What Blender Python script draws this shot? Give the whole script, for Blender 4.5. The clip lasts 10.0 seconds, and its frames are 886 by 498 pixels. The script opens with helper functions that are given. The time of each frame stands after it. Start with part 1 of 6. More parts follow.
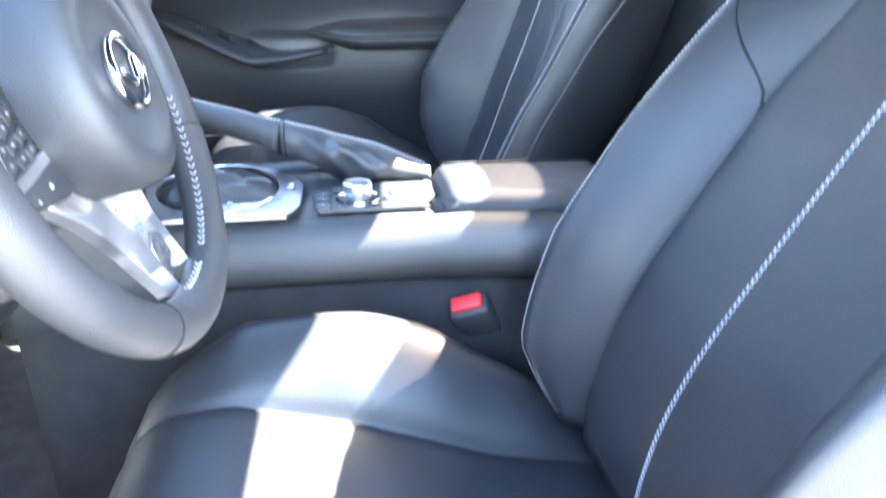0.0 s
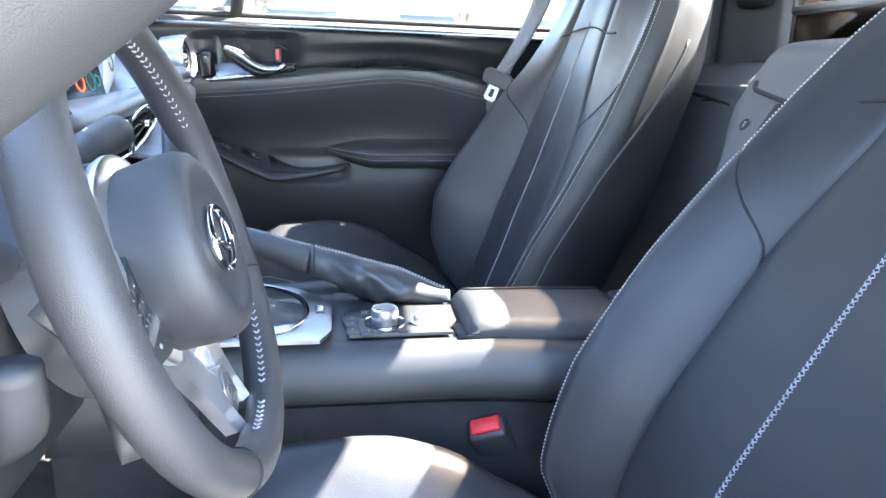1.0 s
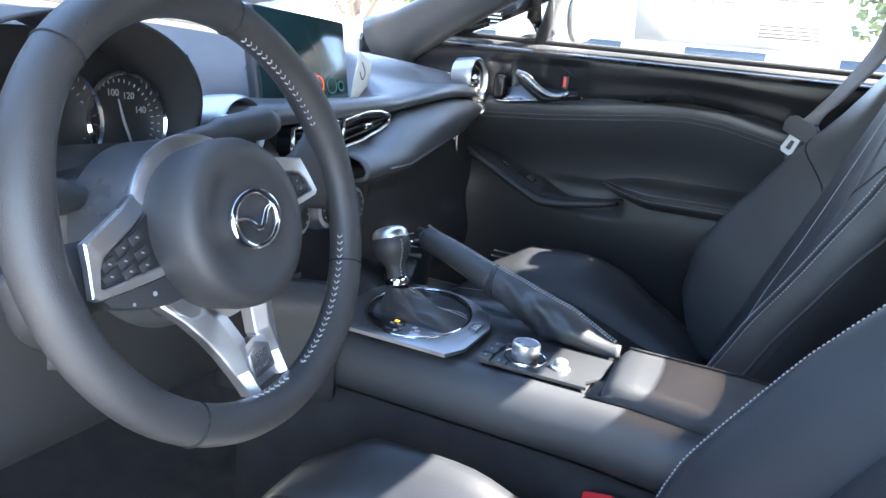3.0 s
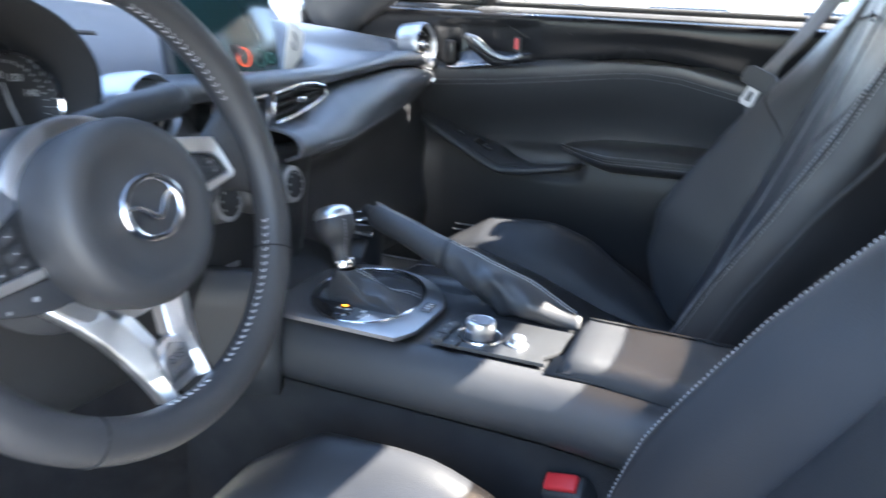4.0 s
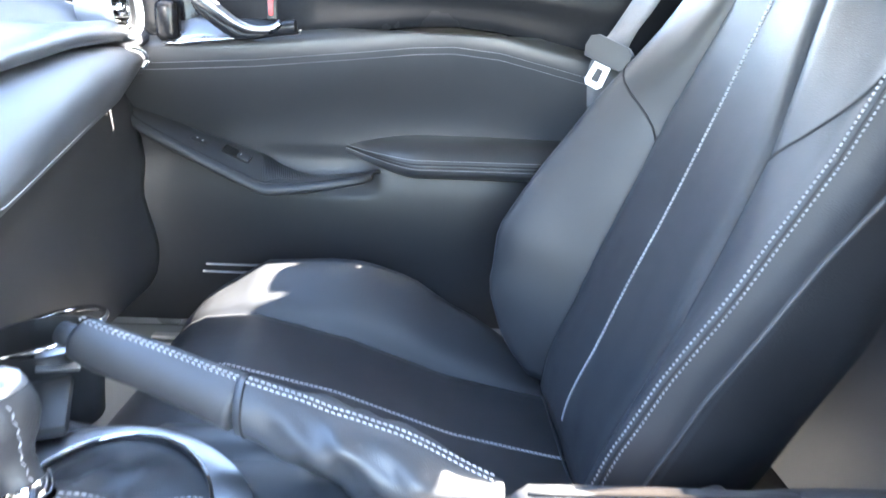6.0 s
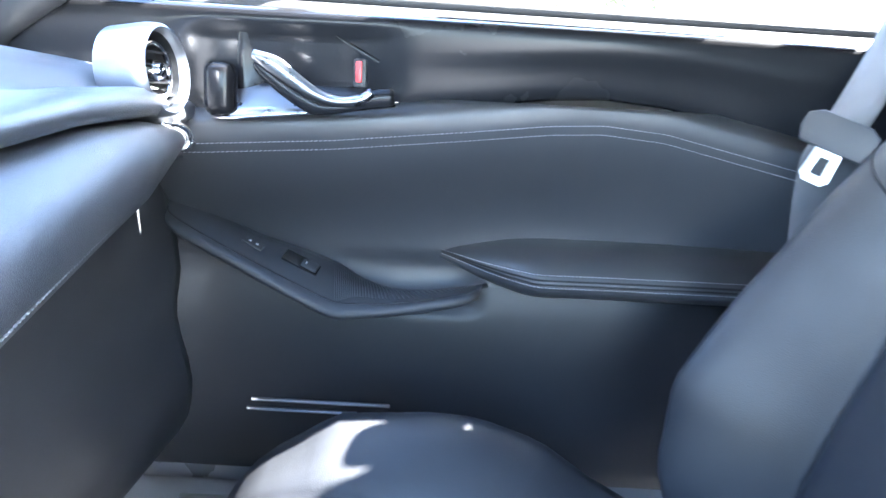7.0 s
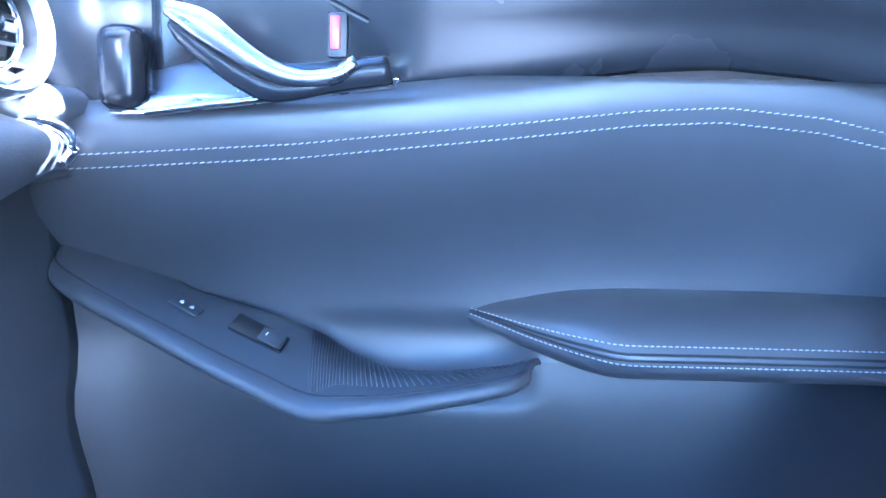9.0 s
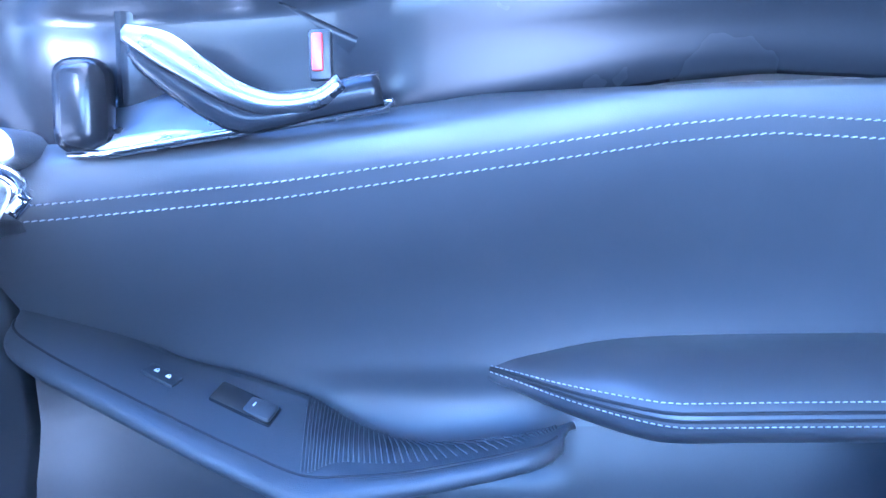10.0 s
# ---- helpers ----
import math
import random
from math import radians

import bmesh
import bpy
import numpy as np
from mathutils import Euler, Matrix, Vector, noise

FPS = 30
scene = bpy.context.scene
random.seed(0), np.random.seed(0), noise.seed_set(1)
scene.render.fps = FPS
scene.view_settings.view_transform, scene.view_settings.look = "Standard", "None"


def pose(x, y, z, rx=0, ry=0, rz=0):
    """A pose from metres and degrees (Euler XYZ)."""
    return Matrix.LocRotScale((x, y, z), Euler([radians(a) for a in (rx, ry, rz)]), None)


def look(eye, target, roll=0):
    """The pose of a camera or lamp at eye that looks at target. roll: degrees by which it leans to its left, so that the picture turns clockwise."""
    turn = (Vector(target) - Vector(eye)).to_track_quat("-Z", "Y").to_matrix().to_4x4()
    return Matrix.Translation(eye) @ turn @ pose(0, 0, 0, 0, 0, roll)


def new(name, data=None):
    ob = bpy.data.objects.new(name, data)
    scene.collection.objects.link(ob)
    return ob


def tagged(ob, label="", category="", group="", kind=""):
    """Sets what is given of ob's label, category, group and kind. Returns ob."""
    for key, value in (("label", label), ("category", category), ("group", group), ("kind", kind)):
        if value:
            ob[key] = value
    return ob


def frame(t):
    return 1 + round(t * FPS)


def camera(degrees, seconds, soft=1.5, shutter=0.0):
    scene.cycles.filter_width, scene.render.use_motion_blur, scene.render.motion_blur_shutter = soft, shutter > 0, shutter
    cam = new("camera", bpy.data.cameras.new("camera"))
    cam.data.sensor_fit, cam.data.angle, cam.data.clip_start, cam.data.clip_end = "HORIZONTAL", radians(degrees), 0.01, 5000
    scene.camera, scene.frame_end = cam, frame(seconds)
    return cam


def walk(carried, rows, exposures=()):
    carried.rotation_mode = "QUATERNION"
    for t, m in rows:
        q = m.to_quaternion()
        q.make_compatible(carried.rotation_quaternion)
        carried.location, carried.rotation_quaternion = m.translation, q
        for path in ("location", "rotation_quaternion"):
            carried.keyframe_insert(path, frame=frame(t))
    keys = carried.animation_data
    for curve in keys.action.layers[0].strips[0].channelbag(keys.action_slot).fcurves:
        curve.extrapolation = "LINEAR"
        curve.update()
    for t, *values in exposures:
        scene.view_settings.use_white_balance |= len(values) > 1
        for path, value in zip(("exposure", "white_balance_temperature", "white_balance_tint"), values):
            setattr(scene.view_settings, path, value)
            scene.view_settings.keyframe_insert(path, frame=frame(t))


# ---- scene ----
cam = camera(65.6, 10.0, shutter=0.3)
SIZE = 1.085                      # metres to a unit of the plan below
METRES, EYE, TILT, LEAN, TURN = 1.42 * SIZE, 0.78 * SIZE, -22.0, 0.0, -8.0
ROWS = [
    (0.0, 0.0, 0.0, 0.0, 0.0, 0.0, -0.0),
    (0.2, -0.0047, -0.0063, 0.0180, -0.05, 3.13, -0.83),
    (0.5, -0.0167, -0.0195, 0.0246, -0.59, 5.26, -0.9),
    (1.0, -0.0305, -0.0382, 0.0263, -1.27, 7.56, -1.18),
    (1.5, -0.029, -0.0413, 0.0242, -1.13, 8.32, -0.89),
    (2.0, 0.0142, -0.0193, 0.0307, 7.89, 7.57, -3.72),
    (2.5, 0.1006, 0.0055, 0.05, 21.84, 7.08, -13.49),
    (2.7, 0.1158, 0.0121, 0.0516, 25.64, 6.39, -16.95),
    (3.8, 0.1440, 0.0400, 0.0630, 30.91, 3.50, -17.29),
    (4.0, 0.134, 0.0568, 0.0647, 26.4, 3.66, -14.07),
    (4.5, 0.0989, 0.1106, 0.0685, 8.87, 3.84, -8.88),
    (5.0, 0.066, 0.1435, 0.0835, 4.24, 2.06, -5.82),
    (5.5, 0.0194, 0.2012, 0.1105, 4.97, 3.42, -5.96),
    (6.0, -0.0206, 0.2709, 0.1555, 4.59, 4.35, -4.9),
    (6.2, -0.0360, 0.3027, 0.1705, 3.07, 5.45, -3.27),
    (7.3, -0.1289, 0.4755, 0.2197, 7.81, 10.98, -6.84),
    (7.5, -0.1298, 0.4991, 0.217, 7.11, 11.58, -6.83),
    (8.0, -0.1282, 0.529, 0.2332, 7.63, 14.13, -3.9),
    (8.5, -0.1276, 0.5662, 0.2338, 8.92, 13.64, -5.68),
    (9.0, -0.1437, 0.5995, 0.2485, 8.74, 14.03, -5.12),
    (9.5, -0.1413, 0.6356, 0.2614, 11.78, 16.52, -5.59),
    (10.0, -0.1444, 0.6446, 0.2555, 11.54, 18.75, -3.44),
]
EXPOSURES = [(0.0, 5.50, 6300, 10), (0.5, 4.82, 6400, 10), (1.5, 4.72, 6300, 10), (2.0, 4.45, 6300, 10), (2.5, 4.37, 6300, 10), (2.7, 4.22, 6300, 10), (3.8, 3.50, 6300, 10), (4.0, 4.02, 6500, 10), (4.5, 5.10, 6700, 10), (5.0, 5.10, 6700, 10),
             (6.0, 5.88, 6600, 10), (6.2, 6.0, 6600, 10), (7.3, 5.53, 5350, 10), (7.5, 5.53, 5100, 10), (8.0, 6.25, 4850, 10), (8.5, 6.03, 4420, 13), (9.0, 6.42, 4380, 14), (9.5, 6.45, 4280, 16), (10.0, 6.5, 4130, 19)]
walk(cam, [(t, pose(0, 0, EYE, TILT, LEAN, TURN) @ pose(METRES * x, METRES * y, METRES * z, 90 + pitch, roll, yaw)) for t, x, y, z, yaw, pitch, roll in ROWS], EXPOSURES)

# ---- light ----
SUN_AZ, SUN_EL = 13.0, 45.6        # degrees: heading of the sun from +x towards +y, and its height
world = bpy.data.worlds.new("sky")
scene.world = world
world.use_nodes = True
wn = world.node_tree.nodes
sky = wn.new("ShaderNodeTexSky")
sky.sky_type, sky.sun_disc = "NISHITA", False
sky.sun_elevation, sky.sun_rotation = radians(SUN_EL), radians(90 - SUN_AZ)
world.node_tree.links.new(sky.outputs[0], wn["Background"].inputs[0])
wn["Background"].inputs[1].default_value = 0.15
sun = new("sun", bpy.data.lights.new("sun", "SUN"))
sun.data.energy, sun.data.angle, sun.data.color = 5.0, radians(0.45), (1.0, 0.95, 0.87)
to_sun = Vector((math.cos(radians(SUN_AZ)) * math.cos(radians(SUN_EL)), math.sin(radians(SUN_AZ)) * math.cos(radians(SUN_EL)), math.sin(radians(SUN_EL))))
sun.matrix_world = look(to_sun * 20, (0, 0, 0))


# ---- materials ----
def material(name, colour, rough=0.5, metal=0.0, grain=0.0, grain_size=400.0, stain=0.0, stain_size=6.0, coat=0.0, cells=False, sheen=0.0, spec=0.5):
    """A surface with a fine relief (grain, at grain_size per metre) and broad wear in colour and gloss (stain)."""
    m = bpy.data.materials.new(name)
    m.use_nodes = True
    n, l = m.node_tree.nodes, m.node_tree.links
    b = n["Principled BSDF"]
    b.inputs["Base Color"].default_value = (*colour, 1)
    b.inputs["Roughness"].default_value, b.inputs["Metallic"].default_value = rough, metal
    b.inputs["Coat Weight"].default_value, b.inputs["Coat Roughness"].default_value = coat, 0.03
    b.inputs["Sheen Weight"].default_value, b.inputs["Specular IOR Level"].default_value = sheen, spec
    co = n.new("ShaderNodeTexCoord")
    if stain:
        t = n.new("ShaderNodeTexNoise")
        t.inputs["Scale"].default_value, t.inputs["Detail"].default_value = stain_size, 6
        l.new(co.outputs["Object"], t.inputs["Vector"])
        r = n.new("ShaderNodeMapRange")
        r.inputs["From Min"].default_value, r.inputs["From Max"].default_value = 0.3, 0.7
        r.inputs["To Min"].default_value, r.inputs["To Max"].default_value = rough * (1 - stain), min(1, rough * (1 + stain))
        l.new(t.outputs[0], r.inputs["Value"])
        l.new(r.outputs[0], b.inputs["Roughness"])
        x = n.new("ShaderNodeMix")
        x.data_type = "RGBA"
        x.inputs[6].default_value = (*[c * (1 - 0.45 * stain) for c in colour], 1)
        x.inputs[7].default_value = (*[min(1, c * (1 + 0.45 * stain)) for c in colour], 1)
        l.new(t.outputs[0], x.inputs[0])
        l.new(x.outputs[2], b.inputs["Base Color"])
    if grain:
        t = n.new("ShaderNodeTexVoronoi" if cells else "ShaderNodeTexNoise")
        t.inputs["Scale"].default_value = grain_size
        l.new(co.outputs["Object"], t.inputs["Vector"])
        u = n.new("ShaderNodeBump")
        u.inputs["Strength"].default_value, u.inputs["Distance"].default_value = grain, 0.001
        l.new(t.outputs[0], u.inputs["Height"])
        l.new(u.outputs[0], b.inputs["Normal"])
    return m


def glass(name, tint=(0.95, 0.97, 0.97)):
    m = bpy.data.materials.new(name)
    m.use_nodes = True
    n, l = m.node_tree.nodes, m.node_tree.links
    n.remove(n["Principled BSDF"])
    a, g, f, x = n.new("ShaderNodeBsdfTransparent"), n.new("ShaderNodeBsdfGlossy"), n.new("ShaderNodeFresnel"), n.new("ShaderNodeMixShader")
    a.inputs[0].default_value, g.inputs["Roughness"].default_value, f.inputs[0].default_value = (*tint, 1), 0.02, 1.45
    l.new(f.outputs[0], x.inputs[0])
    l.new(a.outputs[0], x.inputs[1])
    l.new(g.outputs[0], x.inputs[2])
    l.new(x.outputs[0], n["Material Output"].inputs[0])
    return m


def glow(name, colour, strength):
    m = bpy.data.materials.new(name)
    m.use_nodes = True
    b = m.node_tree.nodes["Principled BSDF"]
    b.inputs["Base Color"].default_value = (0.01, 0.01, 0.01, 1)
    b.inputs["Emission Color"].default_value, b.inputs["Emission Strength"].default_value = (*colour, 1), strength
    return m


def thin_paper(name):
    """Paper that scatters light from both sides."""
    m = bpy.data.materials.new(name)
    m.use_nodes = True
    n, l = m.node_tree.nodes, m.node_tree.links
    n.remove(n["Principled BSDF"])
    d, t, x = n.new("ShaderNodeBsdfDiffuse"), n.new("ShaderNodeBsdfTranslucent"), n.new("ShaderNodeMixShader")
    f = n.new("ShaderNodeTexNoise")
    f.inputs["Scale"].default_value, f.inputs["Detail"].default_value = 60, 5
    r = n.new("ShaderNodeMapRange")
    r.inputs["To Min"].default_value, r.inputs["To Max"].default_value = 0.40, 0.52
    l.new(f.outputs[0], r.inputs["Value"])
    l.new(r.outputs[0], x.inputs[0])
    d.inputs[0].default_value, t.inputs[0].default_value = (0.80, 0.79, 0.76, 1), (0.80, 0.79, 0.76, 1)
    l.new(d.outputs[0], x.inputs[1])
    l.new(t.outputs[0], x.inputs[2])
    l.new(x.outputs[0], n["Material Output"].inputs[0])
    return m


LEATHER = material("black_leather", (0.040, 0.041, 0.044), 0.42, grain=0.2, grain_size=1000, stain=0.25, stain_size=9, cells=True)
SEAT_LEATHER = material("black_seat_leather", (0.022, 0.023, 0.026), 0.43, grain=0.2, grain_size=1000, stain=0.25, stain_size=9, cells=True)
SHELL_LEATHER = material("black_shell_vinyl", (0.012, 0.012, 0.013), 0.55, grain=0.3, grain_size=900, stain=0.2, stain_size=9, cells=True)
LEATHER_FLAT = material("black_perforated_leather", (0.034, 0.035, 0.038), 0.47, grain=0.5, grain_size=1300, stain=0.2, stain_size=12, cells=True)
RIM_LEATHER = material("rim_leather", (0.038, 0.038, 0.040), 0.45, grain=0.25, grain_size=1400, stain=0.25, stain_size=18, cells=True)
SOFT = material("soft_black_plastic", (0.036, 0.037, 0.040), 0.5, grain=0.3, grain_size=1500, stain=0.2, stain_size=5)
SOFT_PAD = material("padded_dash_trim", (0.075, 0.078, 0.085), 0.38, spec=0.7, grain=0.3, grain_size=1100, stain=0.2, stain_size=7, cells=True)
DASH = material("dash_top_plastic", (0.070, 0.073, 0.080), 0.34, spec=0.8, grain=0.4, grain_size=1200, stain=0.25, stain_size=5)
HARD = material("hard_black_plastic", (0.022, 0.023, 0.025), 0.38, grain=0.25, grain_size=1800, stain=0.2)
BRIGHT = material("bright_satin_metal", (0.82, 0.82, 0.83), 0.38, 1.0, stain=0.2, stain_size=60)
STRIP = material("gloss_door_trim", (0.010, 0.010, 0.011), 0.22, spec=0.25, stain=0.3, stain_size=3)
GLOSS = material("gloss_black", (0.008, 0.008, 0.009), 0.06, coat=1.0, stain=0.3, stain_size=3)
COLLAR = material("smooth_collar", (0.06, 0.063, 0.07), 0.3, grain=0.06, grain_size=2500, stain=0.2, stain_size=25)
SILVER = material("satin_silver", (0.46, 0.47, 0.49), 0.36, 1.0, grain=0.06, grain_size=2500, stain=0.2, stain_size=25)
CHROME = material("chrome", (0.80, 0.80, 0.82), 0.08, 1.0, stain=0.3, stain_size=30)
DOOR_THREAD = material("grey_thread", (0.32, 0.325, 0.345), 0.7, grain=0.3, grain_size=5000)
DOOR_LEATHER = material("smooth_door_leather", (0.040, 0.041, 0.044), 0.40, grain=0.06, grain_size=1300, stain=0.25, stain_size=9, cells=True)
DOOR_LOWER = material("hard_lower_door_moulding", (0.020, 0.0205, 0.0225), 0.5, grain=0.1, grain_size=1500, stain=0.2, stain_size=6)
GLOVE = material("smooth_glove_panel", (0.044, 0.045, 0.049), 0.5, grain=0.15, grain_size=1500, stain=0.2, stain_size=5)
HANDLE = material("handle_metal", (0.30, 0.305, 0.32), 0.30, 1.0, stain=0.2, stain_size=40)
THREAD = material("pale_thread", (0.36, 0.365, 0.385), 0.7, grain=0.3, grain_size=5000)
SEAM = material("seam_shadow_thread", (0.010, 0.010, 0.011), 0.8, grain=0.3, grain_size=3000)
CARPET = material("black_carpet", (0.020, 0.020, 0.022), 0.95, grain=1.0, grain_size=2200, stain=0.3, stain_size=20)
WEBBING = material("grey_webbing", (0.10, 0.10, 0.105), 0.75, grain=0.6, grain_size=1800, stain=0.2, stain_size=30)
RED = material("red_plastic", (0.62, 0.035, 0.04), 0.38, stain=0.25, stain_size=60)
PAPER = material("white_paper", (0.80, 0.79, 0.75), 0.8, stain=0.15, stain_size=20)
SHEET_PAPER = thin_paper("translucent_sheet_paper")
INK = material("grey_ink", (0.10, 0.10, 0.11), 0.8, stain=0.2, stain_size=40)
WHITE = material("white_print", (0.78, 0.78, 0.78), 0.6, stain=0.1)
DIM = material("dim_print", (0.30, 0.30, 0.31), 0.6, stain=0.1)
INDICATOR = material("glossy_grey_plastic", (0.10, 0.11, 0.12), 0.12, coat=0.6, stain=0.2, stain_size=40)
DIAL_TOP = material("brushed_grey_metal", (0.30, 0.30, 0.32), 0.34, 0.8, grain=0.1, grain_size=1800, stain=0.2, stain_size=60)
BLACK_TRIM = material("black_rubber", (0.014, 0.014, 0.015), 0.6, grain=0.2, grain_size=900, stain=0.2)
HEADLINER = material("black_roof_cloth", (0.025, 0.025, 0.027), 0.95, grain=0.6, grain_size=1500, stain=0.2)
SCREEN = material("dark_screen_glass", (0.012, 0.034, 0.036), 0.16, stain=0.5, stain_size=8)
TEAL = glow("screen_teal", (0.05, 0.35, 0.33), 0.03)
AMBER = glow("amber_lamp", (1.0, 0.32, 0.02), 0.5)
GREEN = glow("green_lamp", (0.30, 0.75, 0.05), 0.12)
ORANGE = glow("orange_lamp", (1.0, 0.12, 0.03), 0.15)
GLASS = glass("window_glass")
SMOKED = glass("smoked_acrylic", (0.52, 0.47, 0.42))
CONCRETE = material("pale_lot_paving", (0.28, 0.265, 0.24), 0.9, grain=0.7, grain_size=60, stain=0.3, stain_size=0.6)
PAINT_GREY = material("grey_car_paint", (0.32, 0.33, 0.34), 0.3, 0.4, coat=1.0, stain=0.1)
PAINT_WHITE = material("white_car_paint", (0.75, 0.75, 0.74), 0.35, coat=1.0, stain=0.1)
PAINT_RED = material("dark_red_car_paint", (0.22, 0.02, 0.02), 0.3, 0.2, coat=1.0, stain=0.1)
TYRE = material("tyre_rubber", (0.02, 0.02, 0.02), 0.8, grain=0.4, grain_size=200)
STUCCO = material("pale_stucco", (0.62, 0.58, 0.50), 0.9, grain=0.5, grain_size=80, stain=0.25, stain_size=1.2)
LEAF = material("dry_green_leaf", (0.09, 0.11, 0.05), 0.7, stain=0.5, stain_size=3)
BARK = material("bark", (0.16, 0.12, 0.09), 0.9, grain=1.0, grain_size=40, stain=0.3)


# ---- building helpers ----
def make_mesh(name, verts, faces, mat, smooth=True):
    me = bpy.data.meshes.new(name)
    me.from_pydata([tuple(v) for v in verts], [], faces)
    me.materials.append(mat)
    bm = bmesh.new()
    bm.from_mesh(me)
    bmesh.ops.recalc_face_normals(bm, faces=bm.faces)
    bm.to_mesh(me)
    bm.free()
    if smooth:
        me.shade_smooth()
    return me


def thing(name, label, category, group="", kind="", at=(0, 0, 0)):
    ob = new(name)
    ob.location = at
    ob.empty_display_size = 0.05
    return tagged(ob, label, category, group, kind)


def part(name, me, parent, label=""):
    ob = new(name, me)
    if parent is not None:
        ob.parent = parent
        ob.matrix_parent_inverse = placed(parent).inverted()
    return tagged(ob, label)


def placed(ob):
    """The world matrix of a thing or part, before the scene is updated."""
    m = ob.matrix_basis.copy()
    return placed(ob.parent) @ ob.matrix_parent_inverse @ m if ob.parent is not None else m


def solo(name, me, label, category, kind="", group=""):
    return tagged(new(name, me), label, category, group, kind)


def curve_points(points, n):
    """n + 1 points on a Catmull-Rom curve through the given points, evenly spaced in parameter."""
    P = np.array(points, float)
    P = np.vstack([2 * P[0] - P[1], P, 2 * P[-1] - P[-2]])
    out = []
    for u in np.linspace(0, len(P) - 3, n + 1):
        i = min(int(u), len(P) - 4)
        t = u - i
        a, b, c, d = P[i:i + 4]
        out.append(0.5 * (2 * b + (c - a) * t + (2 * a - 5 * b + 4 * c - d) * t * t + (3 * b - a - 3 * c + d) * t ** 3))
    return np.array(out)


def even(points, step):
    """Points at equal steps of length along a polyline, with the tangents there."""
    P = np.array(points, float)
    d = np.linalg.norm(np.diff(P, axis=0), axis=1)
    s = np.concatenate([[0], np.cumsum(d)])
    at = np.arange(step * 0.5, s[-1], step)
    Q = np.stack([np.interp(at, s, P[:, k]) for k in range(3)], 1)
    E = np.stack([np.interp(np.minimum(at + step * 0.3, s[-1]), s, P[:, k]) for k in range(3)], 1)
    B = np.stack([np.interp(np.maximum(at - step * 0.3, 0), s, P[:, k]) for k in range(3)], 1)
    T = E - B
    return Q, T / np.maximum(np.linalg.norm(T, axis=1, keepdims=True), 1e-9)


def grid_faces(nu, nv, close_u=False, close_v=False):
    F = []
    for i in range(nu if close_u else nu - 1):
        for j in range(nv if close_v else nv - 1):
            a, b = i * nv + j, ((i + 1) % nu) * nv + j
            c, d = ((i + 1) % nu) * nv + (j + 1) % nv, i * nv + (j + 1) % nv
            F.append((a, b, c, d))
    return F


def loft(name, rings, mat, closed=True, caps=True, smooth=True):
    """A skin over rings of equal numbers of points."""
    nu, nv = len(rings), len(rings[0])
    V = [p for r in rings for p in r]
    F = grid_faces(nu, nv, False, closed)
    if caps and closed:
        F += [tuple(range(nv)), tuple(range((nu - 1) * nv, nu * nv))]
    return make_mesh(name, V, F, mat, smooth)


def sheet(name, rows, mat, thick=0.0, smooth=True):
    """A skin over rows of points, given thickness away from its first side."""
    nu, nv = len(rows), len(rows[0])
    A = np.array(rows, float)
    V = [tuple(p) for p in A.reshape(-1, 3)]
    F = grid_faces(nu, nv)
    if thick:
        du, dv = np.gradient(A, axis=0), np.gradient(A, axis=1)
        N = np.cross(du, dv)
        N /= np.maximum(np.linalg.norm(N, axis=2, keepdims=True), 1e-9)
        W = (A - N * thick).reshape(-1, 3)
        k = nu * nv
        V += [tuple(p) for p in W]
        F += [tuple(k + q for q in reversed(f)) for f in grid_faces(nu, nv)]
        rim = [i * nv for i in range(nu)] + [(nu - 1) * nv + j for j in range(1, nv)] + [i * nv + nv - 1 for i in range(nu - 2, -1, -1)] + [j for j in range(nv - 2, 0, -1)]
        for a, b in zip(rim, rim[1:] + rim[:1]):
            F.append((a, b, b + k, a + k))
    return make_mesh(name, V, F, mat, smooth)


def tube(name, path, radius, mat, sides=12, closed=False, flat=1.0, up=(0, 0, 1), smooth=True):
    """A tube along a path; radius may be a list; flat squashes it along up."""
    P = np.array(path, float)
    n = len(P)
    R = np.broadcast_to(np.asarray(radius, float), (n,))
    rings = []
    for i in range(n):
        t = P[(i + 1) % n] - P[i - 1] if closed else P[min(i + 1, n - 1)] - P[max(i - 1, 0)]
        t /= max(np.linalg.norm(t), 1e-9)
        u = np.array(up, float)
        a = np.cross(t, u)
        a /= max(np.linalg.norm(a), 1e-9)
        b = np.cross(a, t)
        rings.append([P[i] + R[i] * (math.cos(w) * a + flat * math.sin(w) * b) for w in np.linspace(0, 2 * math.pi, sides, endpoint=False)])
    if closed:
        return make_mesh(name, [p for r in rings for p in r], grid_faces(n, sides, True, True), mat, smooth)
    return loft(name, rings, mat, smooth=smooth)


def lathe(name, profile, mat, m=None, sides=32, smooth=True, caps=True):
    """A body turned round local z from (radius, height) pairs, placed by m."""
    m = m or Matrix()
    rings = [[m @ Vector((r * math.cos(w), r * math.sin(w), h)) for w in np.linspace(0, 2 * math.pi, sides, endpoint=False)] for r, h in profile]
    me = loft(name, rings, mat, caps=caps, smooth=False)
    if smooth:
        smooth_by_angle(me, 35)
    return me


def smooth_by_angle(me, degrees):
    bm = bmesh.new()
    bm.from_mesh(me)
    for e in bm.edges:
        e.smooth = len(e.link_faces) == 2 and e.calc_face_angle(0) < radians(degrees)
    for f in bm.faces:
        f.smooth = True
    bm.to_mesh(me)
    bm.free()


